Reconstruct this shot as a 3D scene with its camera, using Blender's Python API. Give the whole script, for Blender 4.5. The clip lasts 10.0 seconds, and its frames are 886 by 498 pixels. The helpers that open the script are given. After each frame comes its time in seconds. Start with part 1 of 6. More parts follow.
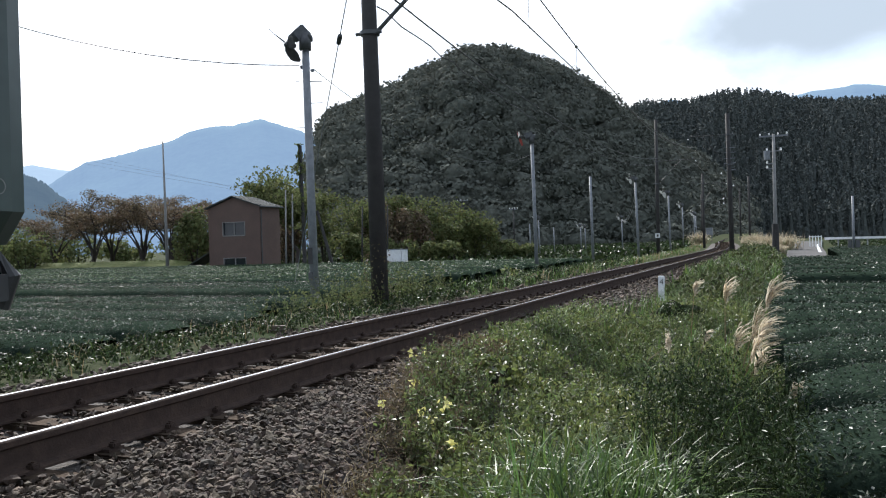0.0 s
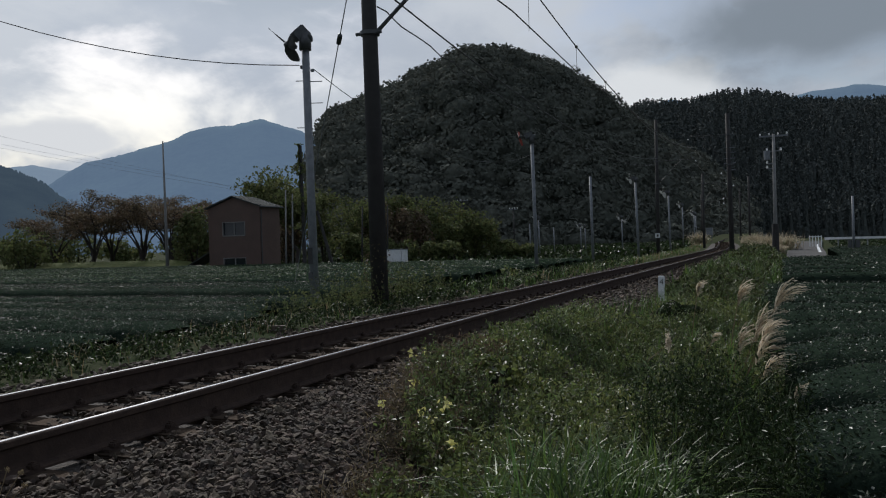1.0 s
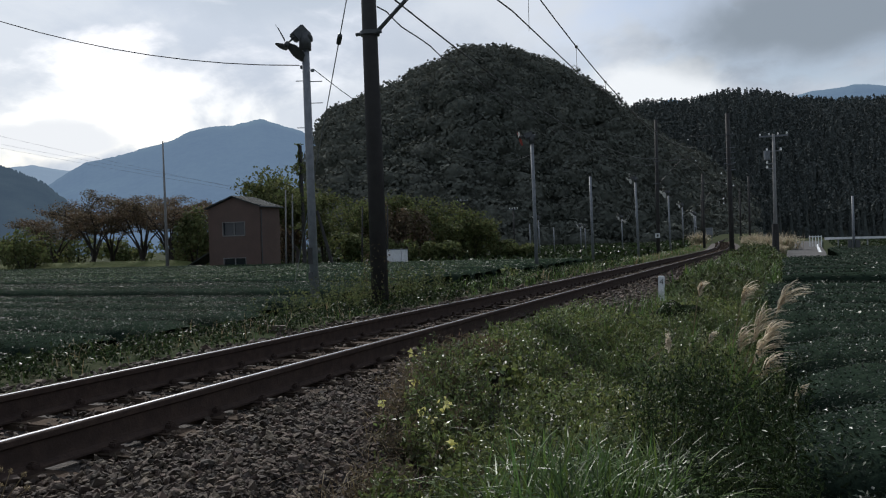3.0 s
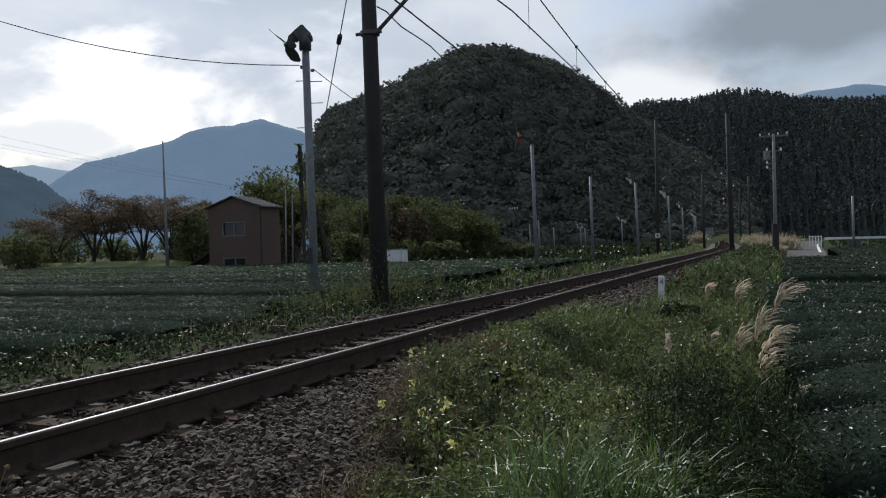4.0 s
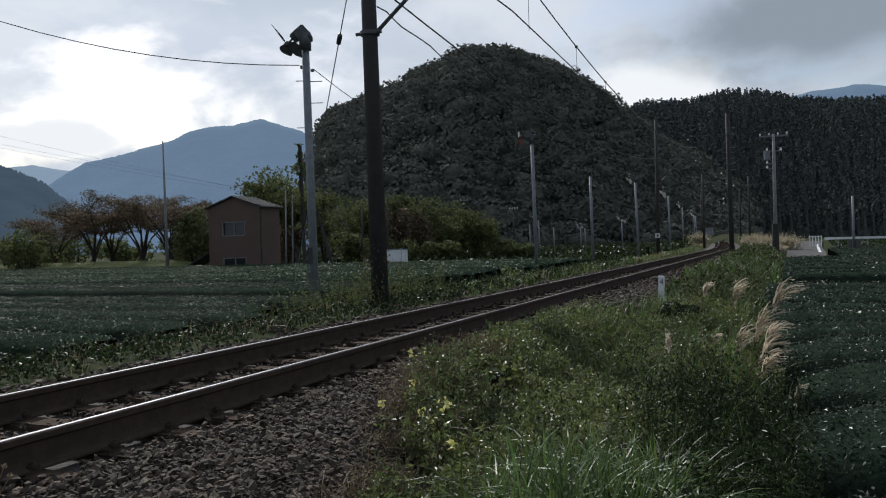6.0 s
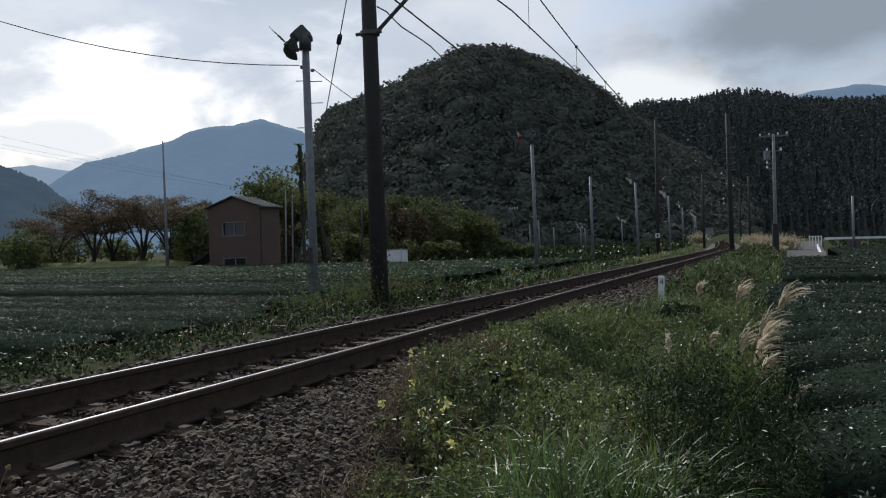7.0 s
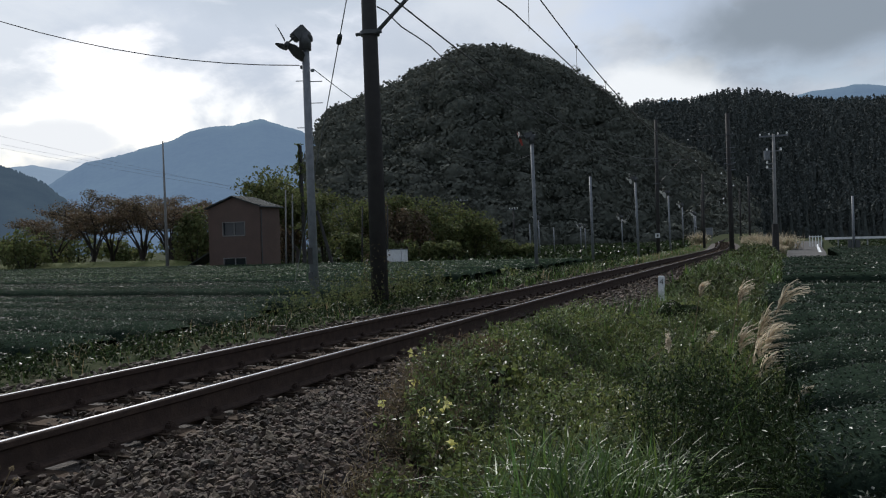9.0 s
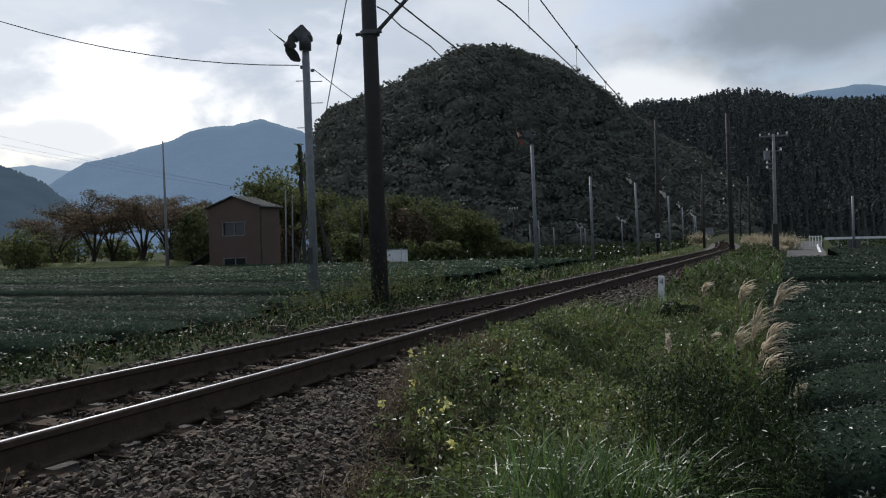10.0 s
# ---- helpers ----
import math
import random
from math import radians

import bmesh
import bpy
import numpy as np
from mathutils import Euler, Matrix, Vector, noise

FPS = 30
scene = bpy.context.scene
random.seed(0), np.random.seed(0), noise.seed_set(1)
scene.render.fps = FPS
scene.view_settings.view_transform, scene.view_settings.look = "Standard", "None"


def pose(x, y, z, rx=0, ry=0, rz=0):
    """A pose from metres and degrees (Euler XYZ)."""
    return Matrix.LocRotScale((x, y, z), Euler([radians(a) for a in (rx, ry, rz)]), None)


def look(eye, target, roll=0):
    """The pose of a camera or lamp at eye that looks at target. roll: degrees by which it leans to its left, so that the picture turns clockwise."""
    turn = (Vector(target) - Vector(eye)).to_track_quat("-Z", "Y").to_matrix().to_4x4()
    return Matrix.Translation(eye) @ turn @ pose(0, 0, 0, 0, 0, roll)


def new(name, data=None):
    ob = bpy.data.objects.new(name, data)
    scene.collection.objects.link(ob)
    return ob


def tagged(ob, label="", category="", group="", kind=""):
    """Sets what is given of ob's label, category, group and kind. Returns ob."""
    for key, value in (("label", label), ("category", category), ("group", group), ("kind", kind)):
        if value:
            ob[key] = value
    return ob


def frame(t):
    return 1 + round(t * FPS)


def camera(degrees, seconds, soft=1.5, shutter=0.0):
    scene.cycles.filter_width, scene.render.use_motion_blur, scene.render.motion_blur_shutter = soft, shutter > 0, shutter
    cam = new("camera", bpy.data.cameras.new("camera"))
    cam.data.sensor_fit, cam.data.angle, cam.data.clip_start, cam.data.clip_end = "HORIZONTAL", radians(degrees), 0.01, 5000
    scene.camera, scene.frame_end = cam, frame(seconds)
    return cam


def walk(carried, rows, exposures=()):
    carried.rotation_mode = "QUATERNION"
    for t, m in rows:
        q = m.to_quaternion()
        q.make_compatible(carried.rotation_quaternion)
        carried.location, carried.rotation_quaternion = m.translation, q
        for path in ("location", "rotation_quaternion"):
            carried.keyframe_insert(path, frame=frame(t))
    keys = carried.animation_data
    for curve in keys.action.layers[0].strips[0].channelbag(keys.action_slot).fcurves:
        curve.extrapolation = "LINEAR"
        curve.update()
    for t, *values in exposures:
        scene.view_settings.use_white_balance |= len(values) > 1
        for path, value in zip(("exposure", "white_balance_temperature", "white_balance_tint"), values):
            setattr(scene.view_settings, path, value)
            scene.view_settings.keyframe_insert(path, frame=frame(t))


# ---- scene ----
# ---- the camera: a phone held still beside a railway line. The line runs along +y, z is up
EYE = (0.0, 0.0, 1.034)
cam = camera(56.0, 10.0, 1.1)
STAND = look(EYE, (-37.64, 92.65, 0.50), -1.6)
walk(cam, [(0.0, STAND), (10.0, STAND)],
     exposures=[(t, stops, 6300, 10) for t, stops in ((0.0, 1.15), (0.3, 0.55), (0.6, 0.06), (0.9, -0.28), (1.2, -0.42), (1.5, -0.40), (2.0, -0.15), (2.5, 0.0), (10.0, 0.0))])

# ---- sky and sun
SUN_AZ, SUN_EL = radians(44), radians(38)      # degrees left of the line's direction, height
SUN_WAY = Vector((-math.sin(SUN_AZ) * math.cos(SUN_EL), math.cos(SUN_AZ) * math.cos(SUN_EL), math.sin(SUN_EL)))


def make_world():
    world = bpy.data.worlds.new("world")
    scene.world = world
    world.use_nodes = True
    nt = world.node_tree
    nt.nodes.clear()
    N, L = nt.nodes.new, nt.links.new
    sky = N("ShaderNodeTexSky")
    sky.sky_type, sky.sun_disc = "NISHITA", False
    sky.sun_elevation, sky.sun_rotation = SUN_EL, -SUN_AZ
    sky.air_density, sky.dust_density = 1.0, 2.0
    co = N("ShaderNodeTexCoord")
    sep = N("ShaderNodeSeparateXYZ")
    L(co.outputs["Generated"], sep.inputs[0])

    def math_node(op, a, b=None, c=None):
        n = N("ShaderNodeMath")
        n.operation = op
        for i, v in enumerate((a, b, c)):
            if v is None:
                continue
            if isinstance(v, (int, float)):
                n.inputs[i].default_value = v
            else:
                L(v, n.inputs[i])
        return n.outputs[0]
    # cloud layer seen flat from below
    zz = math_node("ADD", math_node("MAXIMUM", sep.outputs[2], 0.0), 0.42)
    flat = N("ShaderNodeCombineXYZ")
    L(math_node("DIVIDE", sep.outputs[0], zz), flat.inputs[0])
    L(math_node("DIVIDE", sep.outputs[1], zz), flat.inputs[1])

    def cloud(scale, detail, off, rough=0.55):
        mp = N("ShaderNodeMapping")
        mp.inputs["Location"].default_value = off
        L(flat.outputs[0], mp.inputs[0])
        n = N("ShaderNodeTexNoise")
        n.inputs["Scale"].default_value, n.inputs["Detail"].default_value = scale, detail
        n.inputs["Roughness"].default_value = rough
        n.inputs["Distortion"].default_value = 0.3
        L(mp.outputs[0], n.inputs["Vector"])
        return n.outputs[0]

    def ramp(v, lo, hi):
        m = N("ShaderNodeMapRange")
        m.interpolation_type = "SMOOTHSTEP"
        L(v, m.inputs[0])
        m.inputs[1].default_value, m.inputs[2].default_value = lo, hi
        return m.outputs[0]

    def mix(fac, a, b):
        m = N("ShaderNodeMix")
        m.data_type = "RGBA"
        if isinstance(fac, float):
            m.inputs[0].default_value = fac
        else:
            L(fac, m.inputs[0])
        for v, i in ((a, 6), (b, 7)):
            if isinstance(v, tuple):
                m.inputs[i].default_value = (*v, 1)
            else:
                L(v, m.inputs[i])
        return m.outputs[2]

    def toward(way):
        d = N("ShaderNodeVectorMath")
        d.operation = "DOT_PRODUCT"
        nrm = N("ShaderNodeVectorMath")
        nrm.operation = "NORMALIZE"
        L(co.outputs["Generated"], nrm.inputs[0])
        L(nrm.outputs[0], d.inputs[0])
        d.inputs[1].default_value = Vector(way).normalized()
        return d.outputs["Value"]
    cover = ramp(cloud(2.2, 9, (3.1, 1.7, 0), 0.55), 0.36, 0.52)
    thick = ramp(cloud(2.8, 9, (8.3, 2.2, 0), 0.58), 0.40, 0.62)
    glow = math_node("POWER", math_node("MAXIMUM", toward(SUN_WAY), 0.0), 3.0)
    # one broad grey cloud stands over the valley's end
    ea = math_node("DIVIDE", math_node("SUBTRACT", toward((0.999, -0.042, 0)), 0.0), 0.165)
    eb = math_node("DIVIDE", math_node("SUBTRACT", sep.outputs[2], 0.228), 0.060)
    oval = math_node("SQRT", math_node("ADD", math_node("MULTIPLY", ea, ea), math_node("MULTIPLY", eb, eb)))
    ahead = ramp(sep.outputs[1], 0.2, 0.5)
    bank = math_node("ADD", math_node("SUBTRACT", 1.30, oval), math_node("MULTIPLY", math_node("SUBTRACT", cloud(3.0, 7, (1, 5, 0)), 0.5), 0.95))
    bank = math_node("MULTIPLY", ramp(bank, 0.0, 0.9), ahead)

    def oval_cloud(perp, level, wide, high, seed, soft=0.9):
        """A cloud's cover round one bearing (perp: the level direction square to it) and height."""
        qa = math_node("DIVIDE", toward(perp), wide)
        qb = math_node("DIVIDE", math_node("SUBTRACT", sep.outputs[2], level), high)
        q = math_node("SQRT", math_node("ADD", math_node("MULTIPLY", qa, qa), math_node("MULTIPLY", qb, qb)))
        v = math_node("ADD", math_node("SUBTRACT", 1.2, q), math_node("MULTIPLY", math_node("SUBTRACT", cloud(4.5, 8, (seed, 2 * seed, 0)), 0.5), 1.8))
        return math_node("MULTIPLY", ramp(v, 0.0, soft), ahead)
    puff = oval_cloud((0.993, 0.122, 0), 0.172, 0.085, 0.040, 4.0, 0.7)
    puff_low = oval_cloud((0.665, 0.747, 0), 0.125, 0.12, 0.022, 9.0, 0.6)
    shade = oval_cloud((0.84, 0.542, 0), 0.290, 0.16, 0.040, 7.0)
    white = mix(glow, (5.0, 5.4, 6.0), (8.4, 8.8, 9.3))
    grey = mix(glow, (2.7, 3.1, 3.7), (7.4, 8.0, 8.9))
    clouds = mix(thick, white, grey)
    clouds = mix(shade, clouds, (5.6, 6.2, 7.0))
    clouds = mix(puff, clouds, (9.0, 9.2, 9.3))
    clouds = mix(puff_low, clouds, (8.9, 9.0, 9.1))
    clouds = mix(bank, clouds, (2.8, 3.25, 3.75))
    for mass in (bank, puff, puff_low, shade):
        cover = math_node("MAXIMUM", cover, mass)
    out = mix(cover, sky.outputs[0], clouds)
    bg = N("ShaderNodeBackground")
    bg.inputs[1].default_value = 0.10
    L(out, bg.inputs[0])
    o = N("ShaderNodeOutputWorld")
    L(bg.outputs[0], o.inputs[0])


make_world()
sun_data = bpy.data.lights.new("sun", "SUN")
sun_data.energy, sun_data.angle, sun_data.color = 3.3, radians(1.0), (1.0, 0.96, 0.90)
sun_lamp = new("sun", sun_data)
sun_lamp.matrix_world = look((0, 0, 60), Vector((0, 0, 60)) - SUN_WAY)

# ---- materials
MATS = {}


def mat(name, base, other=None, rough=0.7, metal=0.0, scale=6.0, bump=0.0, bump_scale=None, spread=0.0, hue=0.0,
        island=False, through_light=0.0, spec=0.5, fine=None, coords="Object", spots=None, depth=0.02):
    """A procedural surface: two colours mixed by noise at two scales, relief, and a random tone for each piece."""
    if name in MATS:
        return MATS[name]
    m = bpy.data.materials.new(name)
    m.use_nodes = True
    nt = m.node_tree
    N, L = nt.nodes.new, nt.links.new
    p = nt.nodes["Principled BSDF"]
    p.inputs["Roughness"].default_value, p.inputs["Metallic"].default_value = rough, metal
    p.inputs["Specular IOR Level"].default_value = spec
    co = N("ShaderNodeTexCoord")
    if other is None:
        other = tuple(c * 0.7 for c in base)

    def noise_at(s, detail=5):
        n = N("ShaderNodeTexNoise")
        n.inputs["Scale"].default_value, n.inputs["Detail"].default_value = s, detail
        L(co.outputs[coords], n.inputs["Vector"])
        return n.outputs[0]

    def mixed(fac, a, b, kind="MIX"):
        x = N("ShaderNodeMix")
        x.data_type, x.blend_type = "RGBA", kind
        for v, i in ((fac, 0), (a, 6), (b, 7)):
            if isinstance(v, tuple):
                x.inputs[i].default_value = (*v, 1)
            elif isinstance(v, float):
                x.inputs[i].default_value = v
            else:
                L(v, x.inputs[i])
        return x.outputs[2]
    r1 = N("ShaderNodeMapRange")
    r1.inputs[1].default_value, r1.inputs[2].default_value = 0.35, 0.65
    L(noise_at(scale), r1.inputs[0])
    col = mixed(r1.outputs[0], base, other)
    r2 = N("ShaderNodeMapRange")
    r2.inputs[3].default_value, r2.inputs[4].default_value = 0.72, 1.28
    L(noise_at(fine or scale * 9, 3), r2.inputs[0])
    g = N("ShaderNodeCombineColor")
    for i in range(3):
        L(r2.outputs[0], g.inputs[i])
    col = mixed(1.0, col, g.outputs[0], "MULTIPLY")
    if spots:
        r3 = N("ShaderNodeMapRange")
        r3.inputs[1].default_value, r3.inputs[2].default_value = spots[1], spots[1] + 0.1
        L(noise_at(spots[2], 6), r3.inputs[0])
        col = mixed(r3.outputs[0], col, spots[0])
    if spread or hue:
        if island:
            rnd = N("ShaderNodeNewGeometry").outputs["Random Per Island"]
        else:
            rnd = N("ShaderNodeObjectInfo").outputs["Random"]
        hs = N("ShaderNodeHueSaturation")
        L(col, hs.inputs["Color"])
        a = N("ShaderNodeMapRange")
        a.inputs[3].default_value, a.inputs[4].default_value = 1 - spread, 1 + spread
        L(rnd, a.inputs[0])
        L(a.outputs[0], hs.inputs["Value"])
        w = N("ShaderNodeMath")
        w.operation = "FRACT"
        k = N("ShaderNodeMath")
        k.operation = "MULTIPLY"
        L(rnd, k.inputs[0])
        k.inputs[1].default_value = 37.7
        L(k.outputs[0], w.inputs[0])
        b = N("ShaderNodeMapRange")
        b.inputs[3].default_value, b.inputs[4].default_value = 0.5 - hue, 0.5 + hue
        L(w.outputs[0], b.inputs[0])
        L(b.outputs[0], hs.inputs["Hue"])
        col = hs.outputs[0]
    L(col, p.inputs["Base Color"])
    if bump:
        bn = N("ShaderNodeBump")
        bn.inputs["Strength"].default_value = bump
        bn.inputs["Distance"].default_value = depth
        L(noise_at(bump_scale or scale * 6, 6), bn.inputs["Height"])
        L(bn.outputs[0], p.inputs["Normal"])
    if through_light:
        tr = N("ShaderNodeBsdfTranslucent")
        L(col, tr.inputs[0])
        ms = N("ShaderNodeMixShader")
        ms.inputs[0].default_value = through_light
        L(p.outputs[0], ms.inputs[1])
        L(tr.outputs[0], ms.inputs[2])
        L(ms.outputs[0], nt.nodes["Material Output"].inputs[0])
    MATS[name] = m
    return m


def far_haze_mat(name, base, other, glow, scale):
    """Distance: far woods; the haze in front of them is put in as emission."""
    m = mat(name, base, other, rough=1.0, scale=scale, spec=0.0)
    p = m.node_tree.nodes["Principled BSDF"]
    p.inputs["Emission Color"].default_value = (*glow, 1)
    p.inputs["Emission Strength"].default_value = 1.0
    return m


def glass_mat():
    m = mat("window glass", (0.02, 0.025, 0.03), rough=0.06, scale=2.0, spec=0.4)
    return m


SOIL = mat("field soil and grass", (0.030, 0.042, 0.018), (0.045, 0.048, 0.026), rough=1.0, spec=0.03, scale=0.6, bump=0.6, bump_scale=14, fine=9)
BALLAST = mat("crushed stone bed", (0.06, 0.05, 0.043), (0.035, 0.029, 0.025), rough=0.95, scale=7, bump=1.0, bump_scale=30)
STONE = mat("crushed stone", (0.096, 0.071, 0.051), (0.036, 0.026, 0.019), rough=0.9, scale=14, spread=0.6, hue=0.02, island=True, bump=0.4, bump_scale=60)
STONE_ONE = mat("crushed stone piece", (0.096, 0.071, 0.051), (0.036, 0.026, 0.019), rough=0.9, scale=14, spread=0.6, hue=0.02, bump=0.4, bump_scale=60)
RUST = mat("rusty rail steel", (0.066, 0.045, 0.036), (0.044, 0.031, 0.026), rough=0.9, metal=0.0, spec=0.15, scale=12, bump=0.3, bump_scale=60)
SHINE = mat("polished rail head", (0.62, 0.62, 0.63), (0.52, 0.52, 0.54), rough=0.24, metal=1.0, scale=5)
SLEEPER = mat("weathered sleeper wood", (0.080, 0.058, 0.042), (0.040, 0.029, 0.022), rough=0.95, spec=0.08, scale=9, bump=0.6, bump_scale=40, spread=0.35)
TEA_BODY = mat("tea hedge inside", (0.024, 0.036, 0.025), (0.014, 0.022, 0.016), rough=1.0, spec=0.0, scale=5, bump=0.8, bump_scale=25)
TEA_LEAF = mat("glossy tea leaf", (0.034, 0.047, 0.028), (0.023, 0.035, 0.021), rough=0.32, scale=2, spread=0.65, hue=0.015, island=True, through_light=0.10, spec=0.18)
TEA_YOUNG = mat("young tea leaf", (0.052, 0.084, 0.036), (0.036, 0.062, 0.028), rough=0.44, scale=2, spread=0.55, hue=0.02, island=True, through_light=0.22, spec=0.25)
WEED = mat("weed leaf", (0.132, 0.156, 0.050), (0.068, 0.092, 0.034), rough=0.36, scale=1.2, spread=0.8, hue=0.03, island=True, through_light=0.42, spec=0.45)
# Shade among the tall weeds is put into this colour; other plants share it.
DARK_SHADED_WEED = mat("dark and shaded weed leaf", (0.036, 0.053, 0.021), (0.018, 0.030, 0.012), rough=0.38, scale=1.2, spread=0.7, hue=0.02, island=True, through_light=0.22, spec=0.08)
GRASS = mat("green grass blade", (0.086, 0.136, 0.034), (0.054, 0.094, 0.024), rough=0.40, scale=1.5, spread=0.7, hue=0.025, island=True, through_light=0.36, spec=0.32)
BANK_WEED = mat("dull bank weed leaf", (0.072, 0.086, 0.034), (0.040, 0.054, 0.022), rough=0.55, scale=1.2, spread=0.7, hue=0.03, island=True, through_light=0.30, spec=0.12)
MOWN = mat("mown grass", (0.135, 0.150, 0.066), (0.095, 0.112, 0.045), rough=0.9, spec=0.05, scale=0.7, fine=8, bump=0.5, bump_scale=12)
DRY = mat("dry grass", (0.26, 0.21, 0.12), (0.19, 0.14, 0.08), rough=0.8, scale=2, spread=0.35, hue=0.01, island=True, through_light=0.3)
PALE_DRY = mat("pale dry silver grass", (0.44, 0.38, 0.27), (0.32, 0.27, 0.18), rough=0.8, scale=2, spread=0.3, hue=0.01, island=True, through_light=0.35)
PLUME = mat("silver plume", (0.70, 0.62, 0.49), (0.58, 0.50, 0.38), rough=0.7, scale=3, spread=0.2, island=True, through_light=0.5)
YELLOW = mat("yellow petal", (0.66, 0.62, 0.20), (0.58, 0.56, 0.26), rough=0.6, scale=5, spread=0.2, island=True, through_light=0.4)
BARK = mat("bark", (0.045, 0.037, 0.032), (0.028, 0.023, 0.020), rough=0.95, scale=6, bump=0.8, bump_scale=30)
# Hill and cedar woods: greyed and lightened, so haze is put into these colours.
HILL = mat("wooded hillside", (0.085, 0.092, 0.078), (0.065, 0.072, 0.062), rough=1.0, scale=0.08, spec=0.1)
CROWN = mat("broadleaf crowns", (0.122, 0.130, 0.112), (0.085, 0.094, 0.080), rough=1.0, scale=0.10, fine=1.6, spread=0.12, hue=0.012, island=True, spec=0.04, through_light=0.12)
CONIFER = mat("cedar crowns", (0.084, 0.095, 0.090), (0.064, 0.075, 0.072), rough=0.95, scale=0.1, spread=0.12, hue=0.012, island=True, spec=0.1)
BUSH = mat("bush leaf", (0.120, 0.135, 0.055), (0.075, 0.092, 0.038), rough=0.75, scale=0.5, spread=0.4, hue=0.03, island=True, through_light=0.35, spec=0.10)
BROWN_LEAF = mat("autumn leaf", (0.125, 0.085, 0.052), (0.085, 0.072, 0.042), rough=0.8, scale=0.6, spread=0.4, hue=0.025, island=True, through_light=0.3)
POLE_WOOD = mat("tarred wood pole", (0.036, 0.034, 0.034), (0.024, 0.023, 0.023), rough=0.85, scale=5, bump=0.5, bump_scale=40)
CONCRETE = mat("grey concrete pole", (0.22, 0.22, 0.215), (0.17, 0.17, 0.168), rough=0.8, scale=3, bump=0.2, bump_scale=40)
GALV = mat("galvanised steel", (0.20, 0.215, 0.235), (0.15, 0.165, 0.185), rough=0.6, metal=0.2, scale=8)
DARK_STEEL = mat("dark painted steel", (0.085, 0.09, 0.095), (0.06, 0.064, 0.07), rough=0.55, metal=0.3, scale=9)
FAN_RED = mat("faded red fan blade", (0.42, 0.09, 0.07), (0.36, 0.10, 0.08), rough=0.5, scale=5)
FAN_WHITE = mat("white fan blade", (0.62, 0.62, 0.60), (0.52, 0.52, 0.50), rough=0.5, scale=5)
CABLE = mat("black cable", (0.035, 0.035, 0.035), (0.03, 0.03, 0.03), rough=0.6, scale=3)
COPPER = mat("weathered copper wire", (0.09, 0.085, 0.075), (0.07, 0.065, 0.06), rough=0.5, metal=0.5, scale=3)
WHITE_PAINT = mat("white paint", (0.72, 0.73, 0.74), (0.62, 0.63, 0.64), rough=0.5, scale=5)
PORCELAIN = mat("white porcelain", (0.80, 0.80, 0.78), (0.75, 0.75, 0.73), rough=0.25, scale=5)
BLACK = mat("black paint", (0.02, 0.02, 0.022), (0.03, 0.03, 0.03), rough=0.5, scale=5)
SIDING = mat("reddish brown siding", (0.105, 0.066, 0.053), (0.088, 0.056, 0.045), rough=0.75, scale=1.2, bump=0.1, bump_scale=30)
ROOF = mat("dark tin roof", (0.060, 0.068, 0.064), (0.045, 0.05, 0.05), rough=0.85, spec=0.15, scale=1.5, bump=0.15)
ASPHALT = mat("road asphalt", (0.115, 0.112, 0.11), (0.085, 0.083, 0.082), rough=1.0, spec=0.08, scale=1.0, bump=0.3, bump_scale=60)
GLASS = glass_mat()
TRAIN_GREEN = mat("dark green train paint", (0.040, 0.062, 0.056), (0.034, 0.054, 0.049), rough=0.35, scale=1.5)

# ---- building helpers
RNG = np.random.default_rng(7)


def smooth(a, b, v):
    t = np.clip((np.asarray(v, float) - a) / (b - a), 0, 1)
    return t * t * (3 - 2 * t)


def mesh_np(name, verts, faces, material, flat=True):
    """A mesh from arrays: faces all of one size."""
    verts, faces = np.asarray(verts, np.float32), np.asarray(faces, np.int32)
    me = bpy.data.meshes.new(name)
    n, k = faces.shape
    me.vertices.add(len(verts))
    me.vertices.foreach_set("co", verts.ravel())
    me.loops.add(n * k)
    me.loops.foreach_set("vertex_index", faces.ravel())
    me.polygons.add(n)
    me.polygons.foreach_set("loop_start", np.arange(n, dtype=np.int32) * k)
    me.polygons.foreach_set("loop_total", np.full(n, k, np.int32))
    me.update(calc_edges=True)
    me.polygons.foreach_set("use_smooth", np.full(n, not flat))
    me.materials.append(material)
    return me


def ob_np(name, verts, faces, material, parent=None, flat=True):
    ob = new(name, mesh_np(name, verts, faces, material, flat))
    ob.parent = parent
    return ob


def part(name, bm, material, parent=None, label="", smooth_faces=False):
    me = bpy.data.meshes.new(name)
    bmesh.ops.recalc_face_normals(bm, faces=bm.faces)
    for f in bm.faces:
        f.smooth = smooth_faces
    bm.to_mesh(me)
    bm.free()
    for m in material if isinstance(material, (list, tuple)) else [material]:
        me.materials.append(m)
    ob = new(name, me)
    ob.parent = parent
    return tagged(ob, label) if label else ob


def thing(name, label, category, at=(0, 0, 0), group="", kind="", turn=0):
    ob = new(name)
    ob.empty_display_size = 0.2
    ob.matrix_basis = pose(*at, 0, 0, turn)
    return tagged(ob, label, category, group, kind)


def add_box(bm, lo, hi, bevel=0.0):
    size, mid = [b - a for a, b in zip(lo, hi)], [(a + b) / 2 for a, b in zip(lo, hi)]
    g = bmesh.ops.create_cube(bm, size=1, matrix=Matrix.Translation(mid) @ Matrix.Diagonal((*size, 1)))
    if bevel:
        es = list({e for v in g["verts"] for e in v.link_edges})
        bmesh.ops.bevel(bm, geom=es, offset=bevel, segments=2, affect="EDGES", clamp_overlap=True)
    return bm


